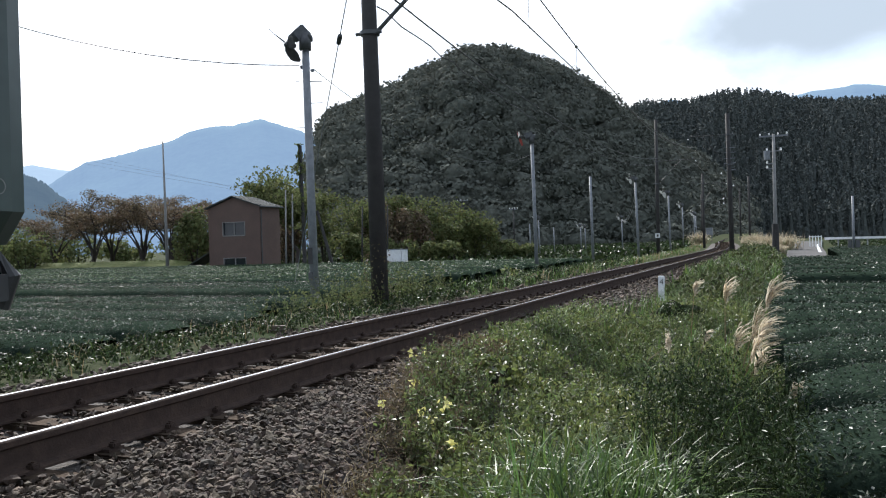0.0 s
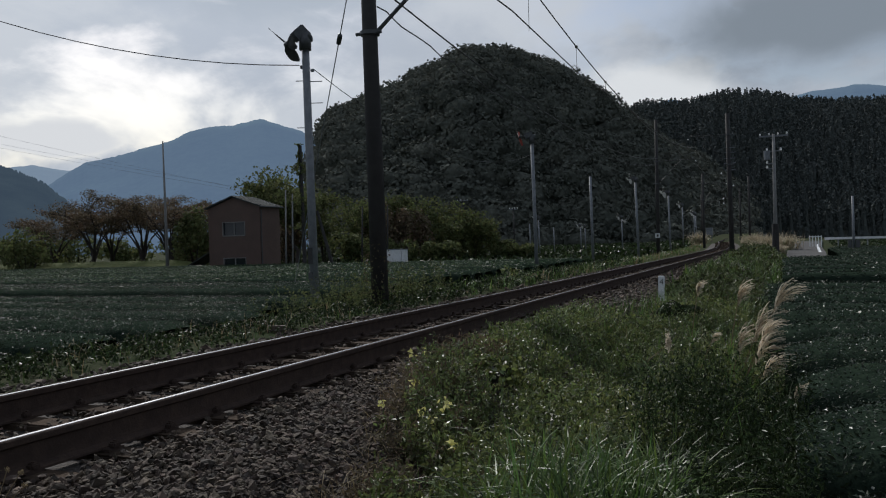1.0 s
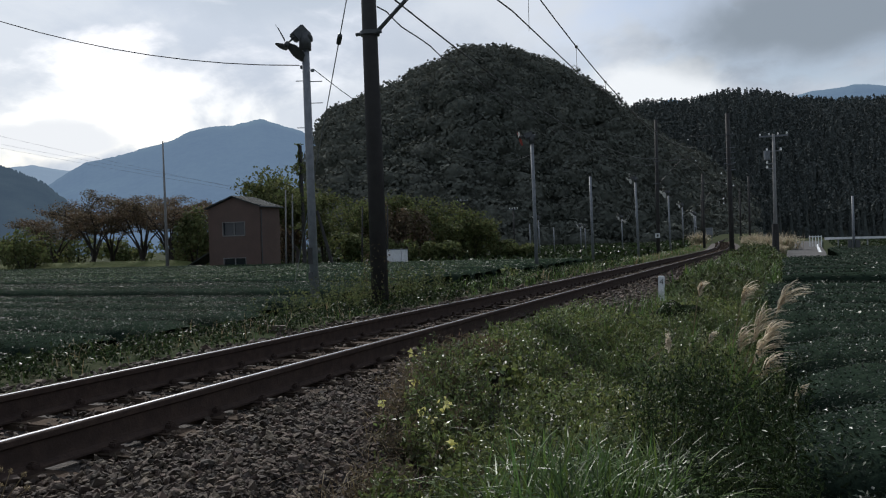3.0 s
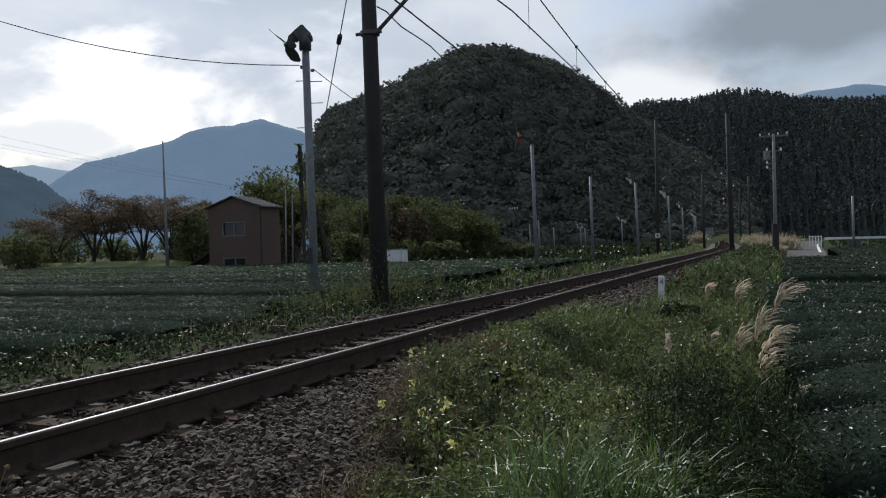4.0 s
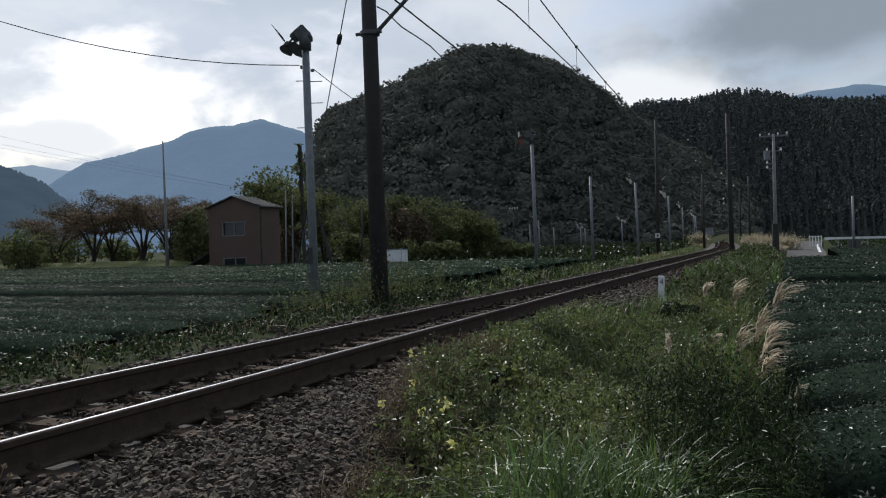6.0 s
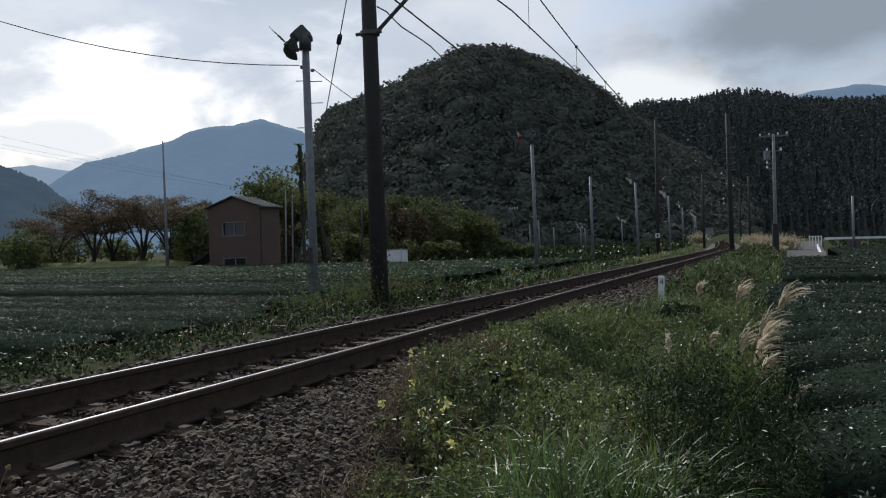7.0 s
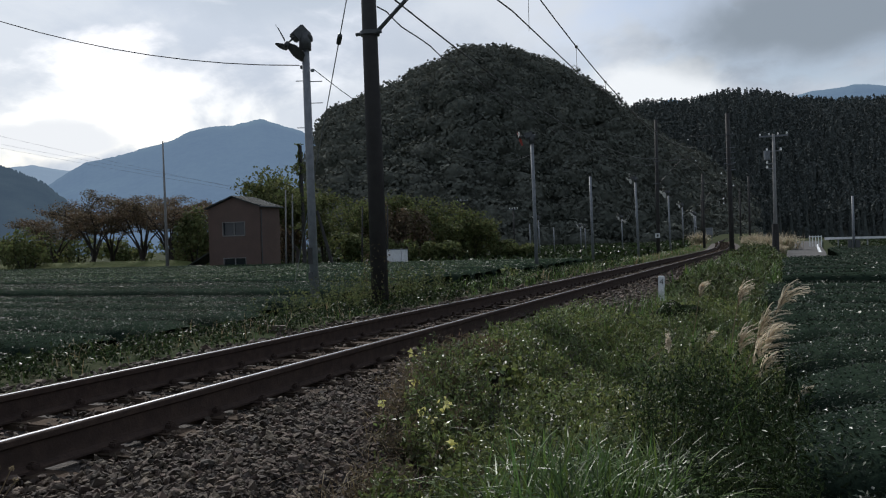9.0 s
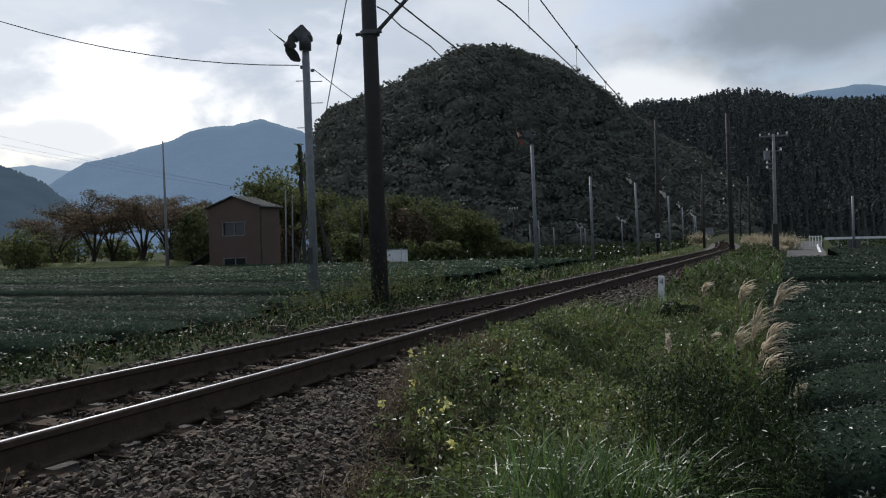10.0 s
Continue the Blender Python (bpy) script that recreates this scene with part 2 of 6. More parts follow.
def box(lo, hi, bevel=0.0):
    return add_box(bmesh.new(), lo, hi, bevel)


def add_tube(bm, pts, radii, seg=10, caps=True):
    """A round bar through points, with a radius at each."""
    pts = [Vector(p) for p in pts]
    if isinstance(radii, (int, float)):
        radii = [radii] * len(pts)
    rings = []
    for i, (p, r) in enumerate(zip(pts, radii)):
        d = (pts[min(i + 1, len(pts) - 1)] - pts[max(i - 1, 0)]).normalized()
        u = d.cross(Vector((0, 0, 1)) if abs(d.z) < 0.9 else Vector((1, 0, 0))).normalized()
        w = d.cross(u)
        rings.append([bm.verts.new(p + (u * math.cos(a) + w * math.sin(a)) * r) for a in (2 * math.pi * j / seg for j in range(seg))])
    for a, b in zip(rings, rings[1:]):
        for j in range(seg):
            bm.faces.new((a[j], a[(j + 1) % seg], b[(j + 1) % seg], b[j]))
    if caps:
        bm.faces.new(rings[0][::-1])
        bm.faces.new(rings[-1])
    return bm


def tube(pts, radii, seg=10):
    return add_tube(bmesh.new(), pts, radii, seg)


def sag(a, b, drop, n=16):
    a, b = Vector(a), Vector(b)
    return [a.lerp(b, i / n) - Vector((0, 0, 4 * drop * (i / n) * (1 - i / n))) for i in range(n + 1)]


def spread_shape(verts, faces, mats):
    """Many posed copies of one small shape in one pair of arrays."""
    v = np.asarray(verts, float)
    m = np.asarray(mats, float)
    out = np.einsum("nij,kj->nki", m[:, :3, :3], v) + m[:, None, :3, 3]
    f = np.asarray(faces)[None] + (np.arange(len(m)) * len(v))[:, None, None]
    return out.reshape(-1, 3), f.reshape(-1, f.shape[2])


def turns(n, tilt=1.0, up=None):
    """Random rotations: a turn about z, then a lean of up to tilt radians."""
    a, b, c = RNG.uniform(0, 2 * np.pi, n), RNG.normal(0, tilt, n), RNG.normal(0, tilt, n)
    ca, sa, cb, sb, cc, sc = np.cos(a), np.sin(a), np.cos(b), np.sin(b), np.cos(c), np.sin(c)
    rz = np.zeros((n, 3, 3)); rz[:, 0, 0] = ca; rz[:, 0, 1] = -sa; rz[:, 1, 0] = sa; rz[:, 1, 1] = ca; rz[:, 2, 2] = 1
    rx = np.zeros((n, 3, 3)); rx[:, 0, 0] = 1; rx[:, 1, 1] = cb; rx[:, 1, 2] = -sb; rx[:, 2, 1] = sb; rx[:, 2, 2] = cb
    ry = np.zeros((n, 3, 3)); ry[:, 1, 1] = 1; ry[:, 0, 0] = cc; ry[:, 0, 2] = sc; ry[:, 2, 0] = -sc; ry[:, 2, 2] = cc
    return rz @ rx @ ry


LEAF_V = np.array([(0, -0.5, 0), (0.24, -0.05, 0.05), (0, 0.5, -0.04), (-0.24, -0.05, 0.05)])
LEAF_F = np.array([(0, 1, 2, 3)])


def leaves(points, size, tilt=0.6, wide=1.0, rot=None):
    n = len(points)
    m = np.zeros((n, 4, 4))
    r = turns(n, tilt) if rot is None else rot
    s = size * RNG.uniform(0.6, 1.4, n)
    m[:, :3, :3] = r * s[:, None, None]
    m[:, :3, 3] = points
    return spread_shape(LEAF_V * np.array((wide, 1, 1)), LEAF_F, m)


def facing(d, jitter=0.4):
    """Rotations whose z looks along the directions d, more or less, with a random spin."""
    z = d + RNG.normal(0, jitter, d.shape)
    z /= np.linalg.norm(z, axis=1, keepdims=True)
    x = np.cross(z, RNG.normal(0, 1, d.shape))
    x /= np.linalg.norm(x, axis=1, keepdims=True)
    return np.stack([x, np.cross(z, x), z], 2)


def blades(points, height, width, lean=0.6, seg=4, droop=1.0):
    """Arching strips of grass rooted at points; quads."""
    n = len(points)
    a = RNG.uniform(0, 2 * np.pi, n)
    h = height * RNG.uniform(0.55, 1.25, n)
    le = lean * RNG.uniform(0.2, 1.3, n)
    d = np.stack([np.cos(a), np.sin(a), np.zeros(n)], 1)
    side = np.stack([-np.sin(a), np.cos(a), np.zeros(n)], 1)
    tw = RNG.uniform(-0.8, 0.8, n)
    side = side * np.cos(tw)[:, None] + np.array((0, 0, 1.0)) * np.sin(tw)[:, None] * 0.6
    rows = []
    for i in range(seg + 1):
        t = i / seg
        out = le * h * t ** 1.8
        up = h * (t - 0.42 * droop * le * t ** 3)
        c = points + d * out[:, None] + np.array((0, 0, 1.0)) * up[:, None]
        w = width * RNG.uniform(0.8, 1.2, n) * (1 - t ** 2 * 0.93)
        rows += [c - side * w[:, None] / 2, c + side * w[:, None] / 2]
    v = np.stack(rows, 1)
    f = np.array([(2 * i, 2 * i + 1, 2 * i + 3, 2 * i + 2) for i in range(seg)])
    ff = f[None] + (np.arange(n) * (2 * seg + 2))[:, None, None]
    return v.reshape(-1, 3), ff.reshape(-1, 4)


def joined(pieces):
    vs, fs, k = [], [], 0
    for v, f in pieces:
        vs.append(v)
        fs.append(np.asarray(f) + k)
        k += len(v)
    return np.concatenate(vs), np.concatenate(fs)


def wavy(x, y, s=1.0, seed=0.0):
    """Cheap smooth noise in -1..1 for arrays."""
    x, y = np.asarray(x, float) * s + seed, np.asarray(y, float) * s - seed
    return (np.sin(x * 1.7 + 1.3 * np.sin(y * 1.1)) + np.sin(y * 2.3 + 1.7 * np.sin(x * 0.9 + 2)) + np.sin((x + y) * 3.1 + 2 * np.sin(x * 1.9 - y)) * 0.6) / 2.6


# ---- the line of the track and the lie of the land
GAUGE, HEAD = 1.067, 0.16
FIELD_Z = -0.70


def track_x(y):
    y = np.asarray(y, float)
    u = np.clip(y - 45, 0, 60)
    return -4.02 - 0.00067 * u ** 2 - 0.022 * np.clip(y - 105, 0, 120) - 0.22 * np.clip(y - 225, 0, 400)


def track_z(y):
    return 0.0105 * np.clip(np.asarray(y, float) - 75, 0, 110)


def land(x, y):
    x, y = np.asarray(x, float), np.asarray(y, float)
    u = x - track_x(y)                      # right of the track's middle
    tz = track_z(y)
    far = smooth(8, 14, y)
    low = FIELD_Z
    left = smooth(-5.2, -2.9, u)
    shoulder = smooth(2.4, 1.35, u)          # down from the stone bed
    near_bank = -0.42 + 0.37 * far
    verge = smooth(4.35, 3.4, u)
    h_right = low + (near_bank - low) * verge
    h = np.where(u < 0, low + (-0.09 - low) * left, h_right + (-0.09 - h_right) * shoulder)
    h = h + tz * smooth(16, 3, np.abs(u))
    h = h + 0.03 * wavy(x, y, 0.9) * smooth(1.2, 2.4, np.abs(u))
    # the fields climb a little towards the foot of the hills
    return h + 0.5 * smooth(90, 190, np.hypot(x, y))


def build_ground():
    xs = np.unique(np.concatenate([np.linspace(-12, 2, 71), np.linspace(-70, -12, 40), np.linspace(2, 60, 40), np.geomspace(60, 3500, 22), -np.geomspace(70, 3500, 22)]))
    ys = np.unique(np.concatenate([np.linspace(-6, 40, 116), np.linspace(40, 240, 101), np.geomspace(240, 3500, 20), -np.geomspace(6, 3500, 24)]))
    gx, gy = np.meshgrid(xs, ys)
    v = np.stack([gx, gy, land(gx, gy)], -1).reshape(-1, 3)
    nx, ny = len(xs), len(ys)
    i, j = np.meshgrid(np.arange(nx - 1), np.arange(ny - 1))
    a = (j * nx + i).ravel()
    tagged(ob_np("ground", v, np.stack([a, a + 1, a + nx + 1, a + nx], 1), SOIL, flat=False),
           "earth and short grass of a valley floor", "ground", kind="structure")


build_ground()


def along(y0, y1, step):
    return np.arange(y0, y1 + step / 2, step)


def sweep(profile, off, ys):
    """A closed outline (across, up) drawn along the track at a distance off from its middle; quads."""
    cx, cz = track_x(ys), track_z(ys)
    dx = np.gradient(cx, ys)
    nrm = np.stack([np.ones_like(dx), -dx], 1) / np.hypot(1, dx)[:, None]
    p = np.asarray(profile)
    k, n = len(p), len(ys)
    o = off + p[:, 0]
    v = np.zeros((n, k, 3))
    v[:, :, 0] = cx[:, None] + nrm[:, :1] * o
    v[:, :, 1] = ys[:, None] + nrm[:, 1:] * o
    v[:, :, 2] = cz[:, None] + p[:, 1]
    i, j = np.meshgrid(np.arange(n - 1), np.arange(k), indexing="ij")
    a, b = i * k + j, i * k + (j + 1) % k
    return v.reshape(-1, 3), np.stack([a, b, b + k, a + k], -1).reshape(-1, 4)


def build_track():
    track = thing("railway_track", "single narrow-gauge railway track with rusty rails on stone ballast", "railway track", kind="structure")
    # bed of crushed stone
    ys = along(-14, 230, 1.0)
    bed = [(-2.5, -0.43), (-1.75, -0.11), (-1.3, -0.06), (1.25, -0.065), (1.6, -0.115), (2.5, -0.48), (2.4, -0.6), (-2.5, -0.6)]
    ob_np("ballast_bed", *sweep(bed, 0, ys), BALLAST, track)
    ys = np.concatenate([along(-14, 44, 2.0), along(45, 230, 1.5)])
    rail = [(-0.061, -0.016), (0.061, -0.016), (0.061, -0.004), (0.012, 0.012), (0.008, 0.03), (0.008, 0.112), (0.030, 0.124), (0.0325, 0.153), (0.026, 0.1595),
            (-0.026, 0.1595), (-0.0325, 0.153), (-0.030, 0.124), (-0.008, 0.112), (-0.008, 0.03), (-0.012, 0.012), (-0.061, -0.004)]
    head = [(-0.012, 0.1588), (0.012, 0.1588), (0.010, 0.1608), (-0.010, 0.1608)]
    for s in (-1, 1):
        off = s * (GAUGE / 2 + 0.0325)
        r = ob_np("rail", *sweep(rail, off, ys), RUST, track)
        tagged(ob_np("running_surface", *sweep(head, off, ys), SHINE, r), "bright worn running surface")
    return track


TRACK = build_track()


def build_sleepers():
    bm = box((-0.95, -0.10, -0.13), (0.95, 0.10, 0.0), 0.012)
    first = part("sleeper", bm, SLEEPER, TRACK)
    me = first.data
    bm = bmesh.new()
    add_box(bm, (-0.09, -0.055, 0.0), (0.09, 0.055, 0.018))
    for s in (-1, 1):
        add_box(bm, (s * 0.075 - 0.022, -0.028, 0.016), (s * 0.075 + 0.022, 0.028, 0.052), 0.008)
        add_tube(bm, [(s * 0.078, 0, 0.045), (s * 0.078, 0, 0.060)], 0.012, 6)
    clip = part("rail_fastening", bm, RUST, first)
    cme = clip.data
    y, i = -12.0, 0
    while y < 120:
        ob = first if i == 0 else new("sleeper", me)
        ob.parent = TRACK
        ob.matrix_basis = pose(float(track_x(y)) + RNG.uniform(-0.03, 0.03), y, float(track_z(y)) - 0.018 - RNG.uniform(0, 0.012), RNG.uniform(-1, 1), RNG.uniform(-0.5, 0.5), RNG.uniform(-1.3, 1.3) + float(track_x(y) - track_x(y + 1)) * 57)
        if -1 < y < 40:
            for s in (-1, 1):
                c = clip if i == 0 else new("rail_fastening", cme)
                c.parent = ob
                c.matrix_basis = pose(s * (GAUGE / 2 + 0.0325), 0, 0)
                if i == 0:
                    clip = None
        y += 0.468 + RNG.uniform(-0.012, 0.012)
        i += 1
    if clip:
        clip.matrix_basis = pose(GAUGE / 2 + 0.0325, 0, 0)


build_sleepers()


def wire_ob(name, pts, r, material, label, category="cable", parent=None, seg=6):
    ob = part(name, tube(pts, r, seg), material, parent)
    if not parent:
        tagged(ob, label, category)
    return ob


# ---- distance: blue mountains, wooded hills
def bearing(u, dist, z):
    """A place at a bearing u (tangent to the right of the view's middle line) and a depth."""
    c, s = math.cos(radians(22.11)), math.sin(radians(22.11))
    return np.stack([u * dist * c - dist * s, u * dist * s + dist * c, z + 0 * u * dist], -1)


def build_mountain(name, us, hs, dist, material, label, back=0.35, rough=0.02, n=160, jag=0.0):
    """A ridge whose crest runs through heights hs (as slopes from the eye) at bearings us."""
    u = np.linspace(us[0], us[-1], n)
    h = np.interp(u, us, hs)
    k = np.ones(5) / 5
    h = np.convolve(np.pad(h, 2, mode="edge"), k, "valid")
    h = h + rough * 0.06 * wavy(u * 40, u * 23, 3.0) * 0.5
    crest = RNG.uniform(-1, 1, n) * jag
    rows = []
    for t in np.linspace(0, 1, 14):
        d = dist * (0.72 + 0.28 * t)
        z = 1.0 + dist * h * (t ** 0.8) * (1 + 0.05 * wavy(u * 30, t * 9, 1.0) * (1 - t)) - 3 * (1 - t) + crest * dist * t ** 6
        rows.append(bearing(u, d, z))
    rows.append(bearing(u, dist * (1 + back), np.full(n, -5.0)))
    v = np.stack(rows)
    m = len(rows)
    i, j = np.meshgrid(np.arange(m - 1), np.arange(n - 1), indexing="ij")
    a = (i * n + j).ravel()
    ob = ob_np(name, v.reshape(-1, 3), np.stack([a, a + 1, a + n + 1, a + n], 1), material, flat=False)
    return tagged(ob, label, "mountain", kind="structure")


# haze colours of the far ridges, given off as emission
FAR_BLUE = far_haze_mat("hazy mountain woods", (0.05, 0.07, 0.06), (0.04, 0.055, 0.05), (0.108, 0.160, 0.250), 0.006)
FAR_PALE = far_haze_mat("very hazy mountain woods", (0.05, 0.07, 0.06), (0.045, 0.06, 0.055), (0.20, 0.26, 0.36), 0.004)
FAR_DARK = far_haze_mat("nearer hazy woods", (0.022, 0.03, 0.026), (0.010, 0.015, 0.014), (0.046, 0.068, 0.100), 0.03)
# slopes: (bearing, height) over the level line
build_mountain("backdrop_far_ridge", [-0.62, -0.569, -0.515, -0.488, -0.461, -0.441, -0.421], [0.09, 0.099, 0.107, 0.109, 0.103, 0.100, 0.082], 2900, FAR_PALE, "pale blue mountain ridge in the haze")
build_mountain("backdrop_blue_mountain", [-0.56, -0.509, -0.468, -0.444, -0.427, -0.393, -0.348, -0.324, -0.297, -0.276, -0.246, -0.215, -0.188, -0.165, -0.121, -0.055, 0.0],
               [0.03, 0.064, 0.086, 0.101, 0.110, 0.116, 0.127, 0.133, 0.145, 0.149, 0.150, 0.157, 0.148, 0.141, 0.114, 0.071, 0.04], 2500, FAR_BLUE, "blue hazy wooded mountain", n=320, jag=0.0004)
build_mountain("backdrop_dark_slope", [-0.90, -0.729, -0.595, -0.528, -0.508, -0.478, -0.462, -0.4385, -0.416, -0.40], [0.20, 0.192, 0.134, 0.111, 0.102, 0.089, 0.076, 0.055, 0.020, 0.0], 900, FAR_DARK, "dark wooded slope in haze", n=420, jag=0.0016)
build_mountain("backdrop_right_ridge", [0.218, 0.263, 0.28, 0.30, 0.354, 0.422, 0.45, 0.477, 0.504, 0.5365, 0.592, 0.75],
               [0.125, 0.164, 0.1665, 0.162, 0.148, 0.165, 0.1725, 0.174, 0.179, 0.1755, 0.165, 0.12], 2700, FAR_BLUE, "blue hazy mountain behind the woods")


def build_hill(name, us, hs, dist, run, base, label, crowns, sink):
    """A wooded hill: a rounded body and a close cover of crowns."""
    n, m = 130, 40
    u = np.linspace(us[0], us[-1], n)
    h = np.convolve(np.pad(np.interp(u, us, hs), 4, mode="edge"), np.ones(9) / 9, "valid") * dist - sink
    top = np.maximum(h, 0.1)

    def surface(uu, t):
        hh = np.interp(uu, u, top)
        d = dist + run * (t - 1)
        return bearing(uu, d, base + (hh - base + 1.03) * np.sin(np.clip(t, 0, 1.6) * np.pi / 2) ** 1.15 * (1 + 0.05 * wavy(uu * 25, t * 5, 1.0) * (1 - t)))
    ts = np.linspace(0, 1.75, m)
    v = np.stack([surface(u, t * np.ones(n)) for t in ts])
    i, j = np.meshgrid(np.arange(m - 1), np.arange(n - 1), indexing="ij")
    a = (i * n + j).ravel()
    body = ob_np(name, v.reshape(-1, 3), np.stack([a, a + 1, a + n + 1, a + n], 1), HILL, flat=False)
    tagged(body, label, "hill", kind="structure")
    across = max(2, int(math.sqrt(crowns * 1.5)))
    deep = crowns // across
    gi, gj = np.meshgrid(np.arange(across), np.arange(deep))
    uu = us[0] + (us[-1] - us[0]) * (gi.ravel() + 0.5 * (gj.ravel() % 2) + RNG.uniform(0, 0.62, gi.size)) / (across + 0.6)
    tt = 1.12 * ((gj.ravel() + RNG.uniform(0, 0.9, gi.size)) / deep) ** 0.9
    p = surface(uu, tt)
    keep = (np.interp(uu, u, top) > 9) & ((uu < 0.62) | (RNG.uniform(0, 1, len(uu)) < 0.2))
    return p[keep]


def crown_cover(name, p, size, label):
    """Rounded crowns, each a lumpy mass under a close coat of leafy sprays."""
    n, k = len(p), 6
    bm = bmesh.new()
    bmesh.ops.create_icosphere(bm, subdivisions=2, radius=1)
    bv = np.array([v.co[:] for v in bm.verts])
    bf = np.array([[v.index for v in f.verts] for f in bm.faces])
    bm.free()
    sz = size * RNG.uniform(0.62, 1.25, n)
    pick = RNG.integers(0, k, n)
    pieces = []
    for s in range(k):
        lump = 1 + 0.26 * wavy(bv[:, 0] * 2.1 + s * 3, bv[:, 1] * 2.1 + bv[:, 2] * 1.7, 1.0, s)
        shape = bv * lump[:, None] * np.array((1, 1, 0.78))
        c, r = p[pick == s], sz[pick == s]
        m = np.zeros((len(c), 4, 4))
        m[:, :3, :3] = turns(len(c), 0.12) * (r * 0.94)[:, None, None]
        m[:, :3, 3] = c
        pieces.append(spread_shape(shape * 0.74, bf, m))
        g = 340
        e = RNG.normal(0, 1, (len(c), g, 3))
        e[:, :, 2] = np.where(e[:, :, 2] < -0.3, -e[:, :, 2], e[:, :, 2])
        e /= np.linalg.norm(e, axis=2, keepdims=True)
        d = np.einsum("nij,ngi->ngj", m[:, :3, :3] / (r * 0.94)[:, None, None], e)
        near = np.argmax(d.reshape(-1, 3) @ bv.T, axis=1)
        reach = lump[near].reshape(len(c), g, 1) * RNG.uniform(0.88, 1.08, (len(c), g, 1))
        lp = c[:, None] + e * np.array((1, 1, 0.78)) * reach * (r * 0.97)[:, None, None]
        b = leaves(lp.reshape(-1, 3), 0.92, 0.8, 1.9, facing(e.reshape(-1, 3), 0.50))
        pieces.append((b[0], np.concatenate([b[1][:, :3], b[1][:, [0, 2, 3]]])))
    tagged(ob_np(name, *joined(pieces), CROWN, flat=False), label, "woods", kind="stuff")


def conifer_cover(name, p, height, label):
    """Cedars: a slim dark core and sprays that hang outward in tiers."""
    n = len(p)
    hh = height * RNG.uniform(0.9, 1.07, n)
    ring = np.array([(math.cos(a), math.sin(a)) for a in np.arange(6) * math.pi / 3])
    core = np.vstack([np.column_stack([ring * 0.07, np.full(6, 0.1)]), [(0, 0, 0.97)]])
    m = np.zeros((n, 4, 4))
    m[:, :3, :3] = turns(n, 0.02) * hh[:, None, None]
    m[:, :3, 3] = p - np.array((0, 0, 0.25)) * hh[:, None]
    a = spread_shape(core, np.array([(i, (i + 1) % 6, 6) for i in range(6)]), m)
    k = 52
    t = RNG.uniform(0.25, 1.0, (n, k)) ** 0.85
    r = 0.20 * (1.03 - t ** 2.2) * RNG.uniform(0.6, 1.15, (n, k))
    b = RNG.uniform(0, 2 * np.pi, (n, k))
    q = np.stack([r * np.cos(b), r * np.sin(b), t - 0.25], -1) * hh[:, None, None] + p[:, None]
    d = np.stack([np.cos(b), np.sin(b), 0.55 + 0 * b], -1).reshape(-1, 3)
    c = leaves(q.reshape(-1, 3), height * 0.062, 0.8, 1.5, facing(d, 0.28))
    c = c[0], np.concatenate([c[1][:, :3], c[1][:, [0, 2, 3]]])
    tagged(ob_np(name, *joined([a, c]), CONIFER), label, "woods", kind="stuff")


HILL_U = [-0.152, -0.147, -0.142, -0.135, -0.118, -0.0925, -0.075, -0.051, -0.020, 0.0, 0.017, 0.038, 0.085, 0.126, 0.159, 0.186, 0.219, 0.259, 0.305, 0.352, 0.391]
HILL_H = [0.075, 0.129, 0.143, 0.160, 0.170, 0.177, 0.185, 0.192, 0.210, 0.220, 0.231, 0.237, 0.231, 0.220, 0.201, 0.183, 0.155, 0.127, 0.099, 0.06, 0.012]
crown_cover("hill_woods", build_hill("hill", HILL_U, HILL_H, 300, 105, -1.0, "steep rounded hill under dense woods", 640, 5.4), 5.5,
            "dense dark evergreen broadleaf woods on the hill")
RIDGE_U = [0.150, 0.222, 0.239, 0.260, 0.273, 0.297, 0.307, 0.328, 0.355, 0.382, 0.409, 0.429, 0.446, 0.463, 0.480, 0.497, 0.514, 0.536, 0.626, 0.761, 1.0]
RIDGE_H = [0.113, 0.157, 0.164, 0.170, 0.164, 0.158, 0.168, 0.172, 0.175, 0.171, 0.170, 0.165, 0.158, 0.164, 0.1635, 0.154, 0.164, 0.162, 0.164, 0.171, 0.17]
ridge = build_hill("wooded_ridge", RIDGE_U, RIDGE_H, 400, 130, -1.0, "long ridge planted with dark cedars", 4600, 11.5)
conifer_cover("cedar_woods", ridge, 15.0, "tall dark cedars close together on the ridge")


